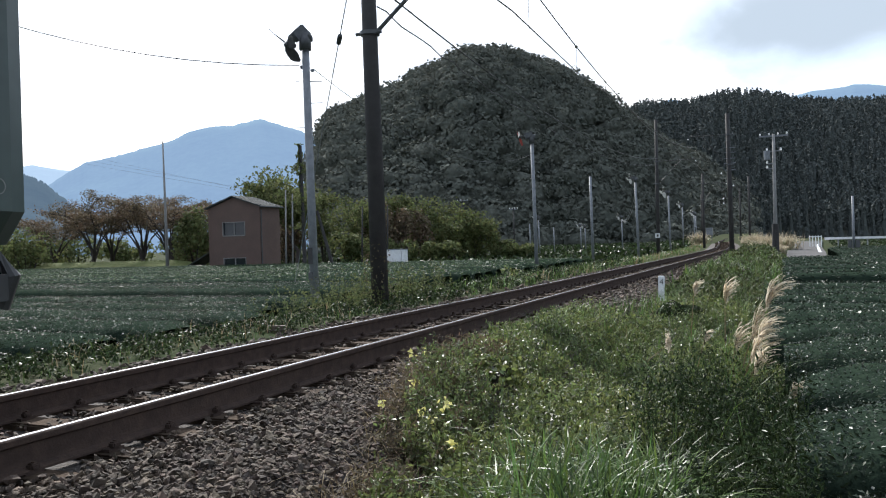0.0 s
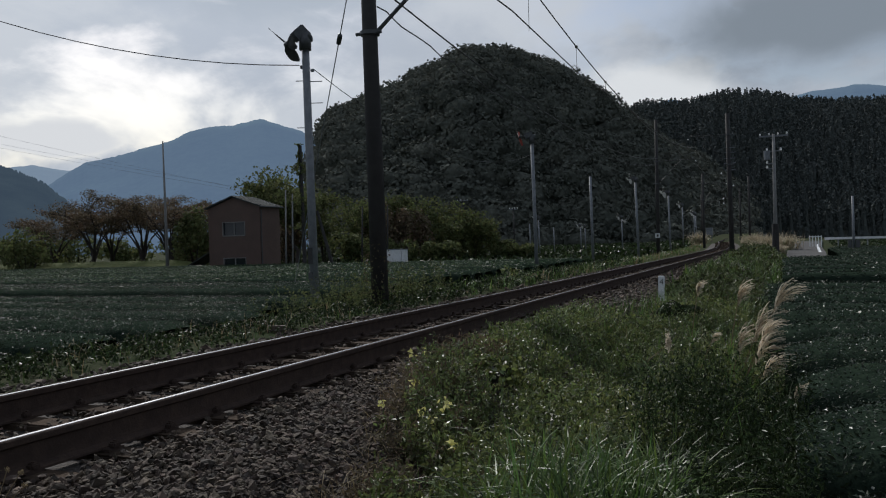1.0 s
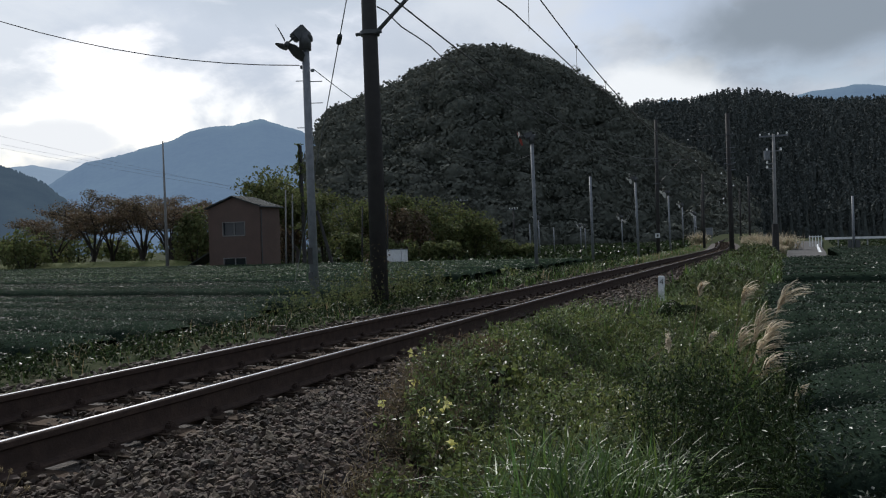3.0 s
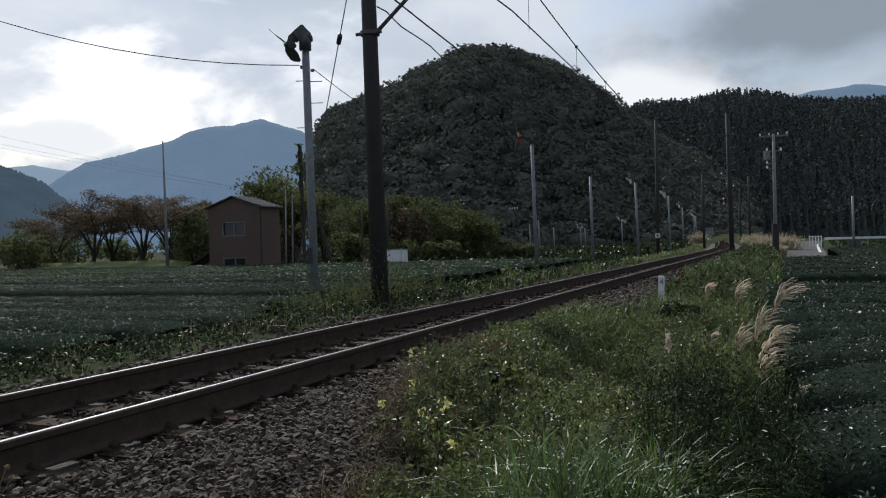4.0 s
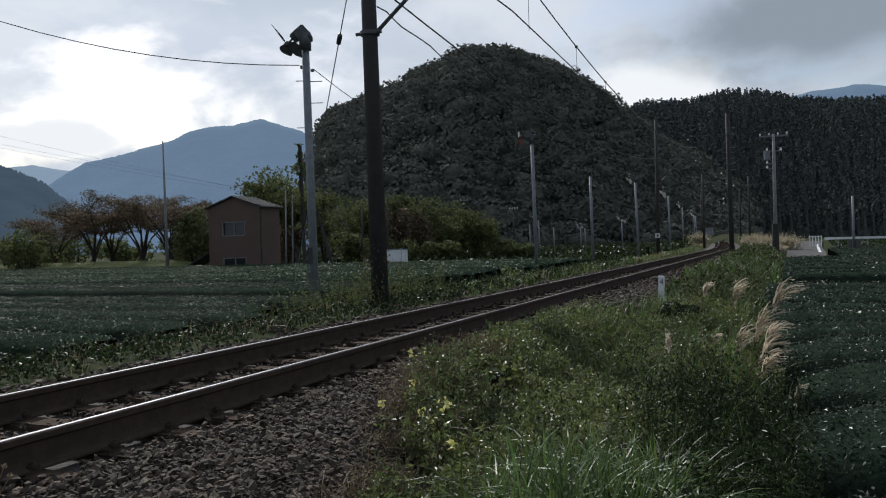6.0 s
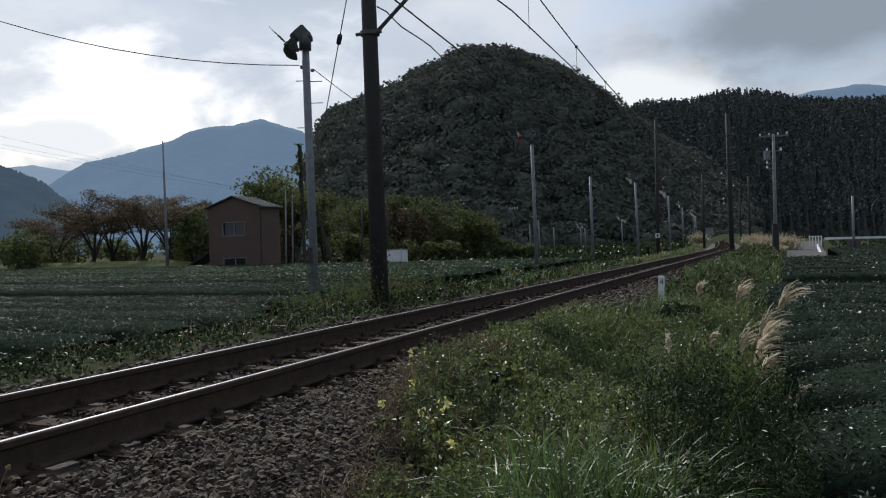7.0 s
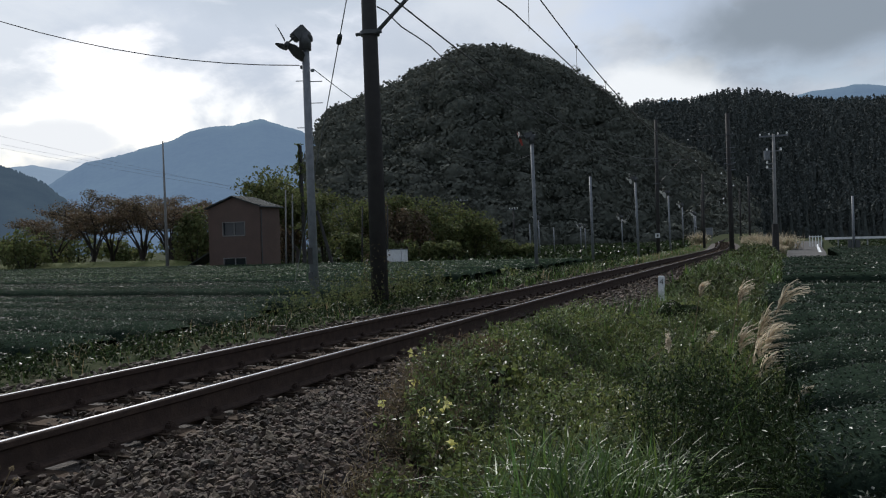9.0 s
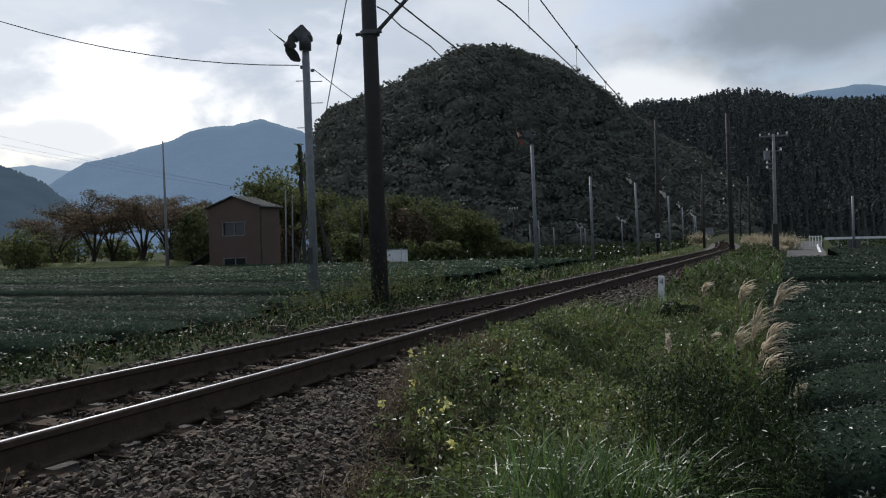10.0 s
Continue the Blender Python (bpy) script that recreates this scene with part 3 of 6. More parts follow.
# ---- tea fields: clipped hedges in rows across the line
def build_tea_row(y, x0, x1, density, leaf, young=False, width=1.56, name="tea_hedge", top=0.0, label="", group="", beyond=0.0):
    full = x1
    x1 = x1 + beyond
    n = max(4, int(abs(x1 - x0) / 0.45))
    xs = np.linspace(x0, x1, n)
    prof = np.array([(-0.49, 0.0), (-0.505, 0.50), (-0.485, 0.84), (-0.38, 0.97), (-0.12, 1.0), (0.12, 1.0), (0.38, 0.97), (0.485, 0.84), (0.505, 0.50), (0.49, 0.0)])
    k = len(prof)
    zb = land(xs, np.full(n, y))
    hh = top - zb + 0.018 * wavy(xs, y, 1.3) - 0.05 + RNG.uniform(-0.035, 0.035)
    end = 1 - 0.30 * (smooth(x0 + 0.4, x0, xs) + smooth(x1 - 0.4, x1, xs))
    v = np.zeros((n, k, 3))
    v[:, :, 0] = xs[:, None]
    v[:, :, 1] = y + prof[:, 0] * width * end[:, None] + 0.03 * wavy(xs, y, 2.2)[:, None]
    v[:, :, 2] = zb[:, None] + prof[:, 1] * (hh * (0.45 + 0.55 * end))[:, None]
    i, j = np.meshgrid(np.arange(n - 1), np.arange(k - 1), indexing="ij")
    a = (i * k + j).ravel()
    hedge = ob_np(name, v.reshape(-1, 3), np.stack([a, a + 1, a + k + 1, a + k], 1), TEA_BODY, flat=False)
    tagged(hedge, label or "clipped dark green tea hedge with a flat rounded top", "tea hedge", group or "rows of the tea field")
    cnt = int(abs(x1 - x0) * (width + 0.9) * density)
    lx = RNG.uniform(x0, x1, cnt)
    lx = lx[(lx < full + 0.3) | (RNG.uniform(0, 1, cnt) < 0.12)]
    cnt = len(lx)
    s = RNG.uniform(0.0, 1.0, cnt)
    path = np.linspace(0, 1, k)
    py = np.interp(s, np.linspace(0, 1, k), prof[:, 0])
    pz = np.interp(s, path, prof[:, 1])
    e = np.interp(lx, xs, end)
    gz, gh = np.interp(lx, xs, zb), np.interp(lx, xs, hh)
    p = np.stack([lx, y + py * width * e + 0.03 * wavy(lx, y, 2.2), gz + pz * gh * (0.45 + 0.55 * e) + RNG.uniform(-0.01, 0.05, cnt)], 1)
    # leaves lie along the clipped surface, shoots stand a little off it
    slope_y, slope_z = np.gradient(prof[:, 0] * width), np.gradient(prof[:, 1] * 0.62)
    ny, nz = np.interp(s, path, -slope_z), np.interp(s, path, slope_y)
    way = np.stack([np.zeros(cnt), ny, nz], 1)
    way /= np.linalg.norm(way, axis=1, keepdims=True) + 1e-6
    ob_np("leaves", *leaves(p, leaf, 0.8, 1.0, facing(way, 0.62 if young else 0.60)), TEA_YOUNG if young else TEA_LEAF, hedge)


def build_tea():
    # beside the verge, right of the line
    y = 3.5
    while y < 75:
        if not 21.4 < y < 23.4:
            d = 1500 if y < 6 else 1250 if y < 9 else 720 if y < 13 else 300 if y < 22 else 60
            leaf = 0.029 if y < 10 else 0.033 if y < 14 else 0.048 if y < 25 else 0.085
            right = 1.5 + y * 0.27
            start = 0.10 + 0.06 * math.sin(y) - 0.045 * max(0, y - 6) if y < 22 else 0.0 if y < 46 else 2.9 + 0.02 * (y - 46)
            build_tea_row(y, start, min(right, 24), d, leaf, width=1.70 if y < 9 else 1.60, beyond=max(0.0, 14 - right))
        y += 1.80
    # left of the line, as far as the house
    y = 4.55
    while y < 53:
        if not (16.2 < y < 17.9 or 23.6 < y < 24.9):
            young = y > 25
            d = 620 if y < 12 else 420 if y < 17 else 170 if y < 26 else 56
            leaf = 0.029 if y < 13 else 0.034 if y < 20 else 0.048 if y < 26 else 0.085
            left = -10 - y * 1.05
            edge = -8.1 if y < 12 else -9.3 if y < 18 else -10.4 if y < 26 else -11.4
            build_tea_row(y, left, edge + 0.2 * math.sin(y * 3), d, leaf, young, width=1.52, top=0.02,
                          label="tea hedge with fresh lighter green shoots" if young else "")
        y += 1.80


build_tea()


# ---- poles, wires and frost fans
def build_pole(name, base, top, r0, r1, material, label, category, steps=0, seg=14):
    """A tapered pole from its base to its top; returns the thing. Climbing bolts in pairs."""
    t = thing(name, label, category, base)
    d = Vector(top) - Vector(base)
    part("shaft", tube([(0, 0, 0), d * 0.5, d], [r0, (r0 + r1) / 2, r1], seg), material, t, smooth_faces=True)
    for i in range(steps):
        p = d * (0.55 + 0.4 * i / max(steps, 1))
        s = 1 if i % 2 else -1
        part("climbing_bolt", tube([p, p + Vector((s * 0.32, s * -0.06, 0))], 0.011, 6), GALV, t)
    return t


def ground_at(x, y):
    return float(land(x, y)) - 0.05


def build_mast(base, top, arm_z, arm_to, label, clamp=True):
    wide = 1.0 if base[1] < 30 else 0.78
    m = build_pole("catenary_mast", base, top, 0.165 * wide, 0.13 * wide, POLE_WOOD, label, "railway mast")
    b = Vector(base)
    lean = (Vector(top) - b) / (top[2] - base[2])
    at = lean * (arm_z - base[2])
    thin = 1.0 if base[1] < 30 else 0.5
    part("arm", tube([at, at + Vector((arm_to, 0.05, 0.02))], 0.045 * thin, 8), DARK_STEEL if thin == 1 else CABLE, m)
    low = lean * (arm_z - base[2] - 1.55)
    part("strut", tube([low + Vector((0.13 * (1 if arm_to > 0 else -1), 0, 0)), at + Vector((arm_to * 0.62, 0.03, -0.03))], 0.038 * thin, 8), DARK_STEEL if thin == 1 else CABLE, m)
    for p in (at, low):
        part("clamp_band", tube([p - Vector((0, 0, 0.035)), p + Vector((0, 0, 0.035))], 0.185 * wide, 16), DARK_STEEL, m)
        for s in (-1, 1):
            part("clamp_bolt", tube([p + Vector((s * 0.17, -0.05, 0)), p + Vector((s * 0.26, -0.05, 0))], 0.035, 8), DARK_STEEL, m)
    tip = at + Vector((arm_to, 0.05, 0.02))
    for i, dz in enumerate((0.10, 0.19, 0.28)[:3 if wide == 1 else 1]):
        part("insulator", tube([tip + Vector((0, 0, -dz)), tip + Vector((0, 0, -dz - 0.045)), tip + Vector((0, 0, -dz - 0.055))], [0.03 * wide, 0.075 * wide ** 2, 0.03 * wide], 12), PORCELAIN, m)
    return m


mast = build_mast((-6.93, 13.9, ground_at(-6.97, 13.9)), (-7.06, 13.95, 8.4), 6.55, 3.1, "dark tarred wooden mast with creeper round its foot", True)
mast_far = build_mast((-7.95, 59.4, ground_at(-7.95, 59.4)), (-7.9, 59.45, 9.3), 6.4, 2.6, "dark wooden railway mast with a small white plate")
mast_right = build_mast((-2.36, 45.4, ground_at(-2.36, 45.4)), (-2.44, 45.46, 7.4), 6.3, -2.0, "dark slim railway mast with insulators and rungs")
# plate on one mast
bm = box((-0.16, -0.19, 1.42), (0.16, -0.17, 1.74), 0.01)
plate = part("plate", bm, WHITE_PAINT, mast_far, "white square plate")
part("plate_mark", box((-0.07, -0.196, 1.50), (0.07, -0.191, 1.66)), BLACK, plate)
# rungs and cups
for z in (4.6, 4.95, 5.2, 5.5, 5.75):
    part("rung", tube([(-0.28, 0, z), (0.28, -0.03, z)], 0.02, 6), GALV, mast_right)
for x, z in ((-0.42, 4.4), (0.14, 3.75), (-0.35, 3.1), (-0.35, 2.85)):
    part("insulator", tube([(x, -0.1, z), (x, -0.1, z + 0.08)], [0.045, 0.03], 10), PORCELAIN, mast_right)
for x, y, h in ((-6.9, 84, 6.2), (-3.0, 92, 6.2), (-9.4, 112, 5.6), (-5.0, 118, 6.4)):
    build_mast((x, y, ground_at(x, y)), (x, y, h + 1), h, 2.2 if x < track_x(y) else -2.0, "slim dark railway mast far along the line")


def build_creeper():
    """Leaves that climb round the foot of the nearest mast."""
    n = 240
    z = RNG.uniform(0, 1, n) ** 2.2 * 1.2
    a = RNG.uniform(0, 2 * np.pi, n)
    r = 0.17 + RNG.uniform(0, 0.13, n) * (1.2 - z / 2)
    p = np.stack([-6.97 + r * np.cos(a), 13.9 + r * np.sin(a), land(-6.97, 13.9) + z], 1)
    ob = ob_np("creeper", *leaves(p, 0.06, 1.0, 1.3), BROWN_LEAF)
    tagged(ob, "reddish brown creeper round the foot of the mast", "creeper")


build_creeper()

# overhead line: messenger wire, contact wire and droppers
messenger_pts = [(-4.02, y, 4.80 + 0.0036 * (y - 29) ** 2) for y in np.linspace(13.4, 45, 24)]
line = part("overhead_messenger_wire", tube(messenger_pts, 0.013, 6), COPPER)
tagged(line, "sagging overhead messenger wire with clamps", "overhead wire")
for y in (14.2, 17.9, 21.1, 25, 29, 33, 37, 41):
    z = 4.80 + 0.0036 * (y - 29) ** 2
    part("dropper_clamp", tube([(-4.02, y - 0.03, z), (-4.02, y, z), (-4.02, y + 0.03, z)], [0.02, 0.035, 0.02], 8), COPPER, line)
    part("dropper", tube([(-4.02, y, 4.745), (-4.02, y, z)], 0.005, 5), COPPER, line)
back_wire = part("overhead_messenger_wire", tube([(-4.02, y, 5.0 + 0.0036 * (y + 2) ** 2) for y in np.linspace(-14, 13.4, 12)], 0.013, 6), COPPER)
tagged(back_wire, "overhead messenger wire over the line", "overhead wire")
contact_pts = [(float(track_x(y)) + (0.12 if i % 2 else -0.05), float(y), 4.74 + float(track_z(y))) for i, y in enumerate(np.concatenate([np.linspace(-14, 45, 12), np.linspace(60, 118, 5)]))]
wire_ob("contact_wire", contact_pts, 0.012, COPPER, "straight copper contact wire over the track", "overhead wire")
wire_ob("overhead_messenger_wire", [(float(track_x(y)), y, 4.85 + 0.002 * (y - 66) ** 2) for y in np.linspace(45, 88, 14)], 0.013, COPPER, "overhead messenger wire far along the line", "overhead wire")

# feeder cables from mast to mast
wire_ob("feeder_cable", sag((-6.55, 13.9, 5.62), (-7.75, 59.35, 6.62), 0.95, 30), 0.016, CABLE, "black feeder cable between the masts")
wavy_pts = [p + Vector((0.02 * math.sin(i * 1.9), 0, 0.03 * math.sin(i * 1.3))) for i, p in enumerate(sag((-6.83, 13.9, 5.47), (-7.95, 59.35, 6.2), 1.0, 120))]
wire_ob("signal_cable", wavy_pts, 0.013, CABLE, "thin lashed signal cable between the masts")
wire_ob("feeder_cable", sag((-7.75, 59.35, 6.62), (-6.9, 84, 6.3), 0.6), 0.016, CABLE, "black feeder cable between the masts")
guy = wire_ob("guy_wire", [(-7.02, 13.95, 7.6), (-15.3, 24.0, -0.72)], 0.012, GALV, "steel guy wire with an insulator, from the mast to the field", "guy wire")
g0, g1 = Vector((-7.02, 13.95, 7.6)), Vector((-15.3, 24.0, -0.72))
gi = g0.lerp(g1, 0.235)
gd = (g1 - g0).normalized()
part("guy_insulator", tube([gi - gd * 0.15, gi - gd * 0.12, gi + gd * 0.12, gi + gd * 0.15], [0.025, 0.055, 0.055, 0.025], 10), DARK_STEEL, guy)

FANS = []


def blade_mesh(length, chord):
    """A broad fan blade along +x, twisted, with a rounded end; its axle is z."""
    bm = bmesh.new()
    rows = []
    for i in range(9):
        t = i / 8
        r = 0.07 + t * (length - 0.07)
        c = chord * (0.30 + 0.75 * math.sin(min(1, t * 1.25 + 0.12) * math.pi * 0.62)) * (1 if t < 0.9 else 0.72)
        tw = radians(34 - 16 * t)
        rows.append([bm.verts.new((r, s * c * math.cos(tw), s * c * math.sin(tw) + 0.02 * (1 - abs(2 * s)) * 1.2)) for s in (-0.5, -0.2, 0.2, 0.5)])
    for a, b in zip(rows, rows[1:]):
        for j in range(3):
            bm.faces.new((a[j], a[j + 1], b[j + 1], b[j]))
    g = bmesh.ops.solidify(bm, geom=bm.faces[:], thickness=0.008)
    return bm


def build_fan(base, top_z, lean, radius, axis, colours, label, head=1.0, phase=0.0, rate=0.0, r=0.10, cable_box=False):
    """A frost fan: steel pole, motor on top, three blades on a hub that points down the slope. axis: the way the fan blows."""
    pole_top = Vector((lean[0], lean[1], top_z - base[2]))
    f = thing("frost_fan", label, "frost fan", base, group="frost fans over the tea")
    part("pole", tube([(0, 0, 0), pole_top * 0.5, pole_top], [r * 1.1, r, r * 0.92], 14), GALV, f, smooth_faces=True)
    ax = Vector(axis).normalized()
    mp = pole_top + Vector((0, 0, 0.02))
    back = mp - ax * 0.10 * head
    side = ax.cross(Vector((0, 0, 1))).normalized()
    up = side.cross(ax)
    rot = Matrix((side, up, ax)).transposed().to_4x4()
    mb = bmesh.new()
    add_box(mb, (-0.15 * head, -0.13 * head, -0.21 * head), (0.15 * head, 0.13 * head, 0.17 * head), 0.03)
    motor = part("motor_housing", mb, DARK_STEEL, f)
    motor.matrix_basis = Matrix.Translation(mp + Vector((-0.15, -0.06, 0.10)) * head) @ rot
    part("saddle", tube([mp + Vector((0, 0, -0.30 * head)), mp + Vector((0, 0, 0.12 * head))], 0.15 * head, 14), DARK_STEEL, f, smooth_faces=True)
    part("swing_gear", tube([mp + Vector((0.0, 0, -0.02)) - ax * 0.05, mp - ax * 0.17 * head + Vector((0, 0, -0.06))], 0.15 * head, 14), DARK_STEEL, f, smooth_faces=True)
    hub_at = mp + ax * 0.48 * head + Vector((-0.10, -0.04, 0.16)) * head
    part("shaft", tube([hub_at - ax * 0.3 * head, hub_at], 0.025 * head, 8), DARK_STEEL, f)
    rotor = part("rotor", tube([(0, 0, -0.05 * head), (0, 0, 0.05 * head), (0, 0, 0.09 * head)], [0.06 * head, 0.06 * head, 0.02 * head], 12), DARK_STEEL, f)
    for i in range(3):
        b = part("blade", blade_mesh(radius, 0.29 * radius / 0.5), colours[i % len(colours)], rotor)
        b.matrix_basis = pose(0, 0, 0, 0, 0, 120 * i)
    if cable_box:
        part("junction_box", box((r, -0.08, 2.6), (r + 0.14, 0.08, 2.95), 0.01), GALV, f)
    rotor.matrix_basis = Matrix.Translation(hub_at) @ rot
    FANS.append((rotor, Matrix.Translation(hub_at) @ rot, phase, rate))
    return f


AX = (-0.50, -0.53, -0.69)
fan_near = build_fan((-10.66, 17.8, FIELD_Z), 6.19, (-0.08, 0.0), 0.57, AX, [DARK_STEEL], "frost fan on a tall grey steel pole with dark turning blades", 1.0, 6, -300, 0.10)
fb = Vector((-10.66, 17.8, FIELD_Z))
for z, s in ((5.15, -1), (5.13, 1), (4.6, 1), (4.0, -1)):
    part("climbing_bolt", tube([(0, 0, z + 0.7), (s * 0.30, s * 0.12, z + 0.7)], 0.011, 6), GALV, fan_near)
part("number_plate_strip", box((-0.108, -0.112, 1.35), (0.02, -0.098, 1.75)), BLACK, fan_near)
part("number_plate_strip", box((-0.108, -0.112, 0.95), (0.02, -0.098, 1.15)), DARK_STEEL, fan_near)
part("cable_bracket", box((-0.22, -0.05, 6.16), (-0.08, 0.05, 6.24), 0.01), DARK_STEEL, fan_near)
part("cable_bracket", box((0.06, -0.03, 6.06), (0.15, 0.03, 6.13), 0.01), GALV, fan_near)
fan_mid = build_fan((-11.71, 41.65, FIELD_Z), 6.42, (-0.1, 0), 0.46, (-0.92, -0.28, -0.28), [FAN_RED, FAN_WHITE, FAN_RED], "frost fan with red and white turning blades on a grey pole", 1.1, 40, -480, 0.09)
build_fan((-9.53, 60.9, FIELD_Z), 5.35, (-0.12, 0), 0.45, (-0.8, -0.5, -0.2), [FAN_WHITE], "frost fan with pale blades on a grey pole", 0.8, 10, 0, 0.085)
build_fan((-10.48, 87.5, ground_at(-10.48, 87.5)), 5.7, (-0.1, 0), 0.7, (-0.8, -0.5, -0.2), [FAN_WHITE], "frost fan with pale blades, far along the line", 1.0, 70, 0, 0.09)
for x, y, z in ((-11.42, 108.7, 5.2), (-12.0, 130, 4.7), (-12.25, 135.3, 4.7), (-19.4, 110.8, 4.0), (-26.7, 118.7, 3.3), (-27.2, 123.9, 3.2), (-24.2, 87.3, 3.65)):
    build_fan((x, y, ground_at(x, y)), z, (-0.05, 0), 0.5, (-0.8, -0.5, -0.2), [FAN_WHITE], "small frost fan standing far off in the tea", 0.9, (x * 77) % 120, 0, 0.08)
# bare posts
for x, y, z, r in ((-13.42, 63.6, 5.95, 0.105), (-26.5, 91.8, 3.1, 0.07), (-26.5, 102.6, 2.8, 0.07)):
    build_pole("steel_post", (x, y, ground_at(x, y)), (x - 0.05, y, z), r, r * 0.9, GALV, "bare grey steel post in the tea field", "post")
wire_ob("service_cable", sag((-10.88, 17.73, 5.54), (-25.1, 12.95, 10.62), 1.15), 0.012, CABLE, "service cable that sags to the fan's pole")
wire_ob("service_cable", sag((-10.55, 17.85, 5.43), (-11.75, 41.6, 5.6), 1.2), 0.010, CABLE, "service cable between two frost fans")
wire_ob("service_cable", sag((-9.6, 60.9, 4.6), (-19.4, 110.8, 3.7), 0.9), 0.02, GALV, "pale service cable between two frost fans")
wire_ob("service_cable", sag((-9.6, 60.9, 4.1), (-19.4, 110.8, 3.6), 0.9), 0.02, GALV, "pale service cable between two frost fans")


for za, zb in ((25.1, 7.5), (23.2, 8.4), (22.5, 7.9)):
    wire_ob("power_line", sag((-134.3, 96.7, za), (-68.6, 123.2, zb), 0.4), 0.014, GALV, "thin far power line across the valley", "cable")


def build_utility_pole(base, top, arms, label, r=0.15, gear=False):
    u = build_pole("utility_pole", base, top, r, r * 0.7, CONCRETE if gear else POLE_WOOD, label, "utility pole")
    d = Vector(top) - Vector(base)
    for k, (f, w) in enumerate(arms):
        p = d * f
        part("crossarm", box(tuple(p + Vector((-w, -0.05, -0.05))), tuple(p + Vector((w, 0.05, 0.05))), 0.01), GALV, u)
        for i in range(4):
            x = -w * 0.92 + i * w * 0.61
            part("insulator", tube([p + Vector((x, 0, 0.05)), p + Vector((x, 0, 0.14)), p + Vector((x, 0, 0.20))], [0.03, 0.06, 0.03], 8), PORCELAIN, u)
    if gear:
        part("transformer", tube([d * 0.83 + Vector((-0.4, -0.1, -0.28)), d * 0.83 + Vector((-0.4, -0.1, 0.28))], 0.2, 14), GALV, u)
        for f, s in ((0.86, 1), (0.86, -1), (0.76, -1), (0.72, -1)):
            p = d * f
            part("bracket", tube([p, p + Vector((s * 0.45, -0.05, 0.02))], 0.04, 6), GALV, u)
            part("insulator", tube([p + Vector((s * 0.4, -0.05, 0.03)), p + Vector((s * 0.4, -0.05, 0.2))], [0.07, 0.05], 8), PORCELAIN, u)
    return u


build_utility_pole((-134.3, 96.7, ground_at(-134.3, 96.7)), (-134.3, 96.7, 25.4), [(0.98, 1.2), (0.90, 1.2)], "tall far pole that carries power lines", 0.3)
build_utility_pole((-0.33, 56, ground_at(-0.33, 56)), (-0.30, 56.04, 7.35), [(0.985, 0.85)], "grey concrete utility pole with a crossarm and a transformer", 0.125, True)
bm = tube([(-0.33, 56, ground_at(-0.33, 56)), (-0.328, 56, 1.75)], [0.22, 0.20], 14)
tagged(part("pole_sleeve", bm, POLE_WOOD), "dark guard sleeve round the foot of the utility pole", "pole sleeve")
build_utility_pole((-28.2, 91.1, ground_at(-28.2, 91.1)), (-28.2, 91.1, 5.0), [(0.97, 0.5)], "small grey utility pole in the field", 0.10)
build_utility_pole((-42.4, 112.3, ground_at(-42.4, 112.3)), (-42.4, 112.3, 7.5), [(0.97, 0.8)], "dark utility pole before the woods", 0.12)
p15 = build_pole("concrete_post", (4.99, 69, ground_at(4.99, 69)), (4.99, 69, 3.8), 0.10, 0.08, GALV, "slim grey post beside the tea", "post")
part("meter_box", box((-0.4, -0.2, 0.1), (-0.15, 0.0, 1.3), 0.01), DARK_STEEL, p15)
part("meter_box", box((0.12, -0.2, 0.1), (0.42, 0.0, 1.3), 0.01), DARK_STEEL, p15)
wire_ob("service_cable", sag((4.99, 69, 3.35), (22, 75, 3.6), 0.3), 0.012, CABLE, "thin service cable from the post")
build_pole("concrete_post", (11.5, 88, ground_at(11.5, 88)), (11.5, 88, 2.5), 0.08, 0.07, GALV, "slim grey post beside the tea", "post")
build_pole("flag_pole", (-42.33, 49.7, ground_at(-42, 49.7)), (-42.5, 49.76, 9.3), 0.13, 0.05, CONCRETE, "tall pale tapered pole before the trees", "pole")


# ---- distance post beside the track
def build_distance_post():
    t = thing("distance_post", "short white post with a black figure beside the track", "distance post", (-1.96, 14.85, ground_at(-1.96, 14.85)))
    part("post", box((-0.055, -0.05, 0), (0.055, 0.05, 0.50), 0.012), WHITE_PAINT, t)
    cu = bpy.data.curves.new("figure", "FONT")
    cu.body, cu.size, cu.extrude, cu.align_x = "4", 0.13, 0.003, "CENTER"
    ob = new("figure", cu)
    me = bpy.data.meshes.new_from_object(ob.evaluated_get(bpy.context.evaluated_depsgraph_get()))
    bpy.data.objects.remove(ob)
    me.materials.clear()
    me.materials.append(BLACK)
    fig = new("figure", me)
    fig.parent = t
    fig.matrix_basis = pose(0, -0.053, 0.36, 90, 0, 0)
    t.matrix_basis = t.matrix_basis @ pose(0, 0, 0.0, 0, 1.5, 8)


build_distance_post()


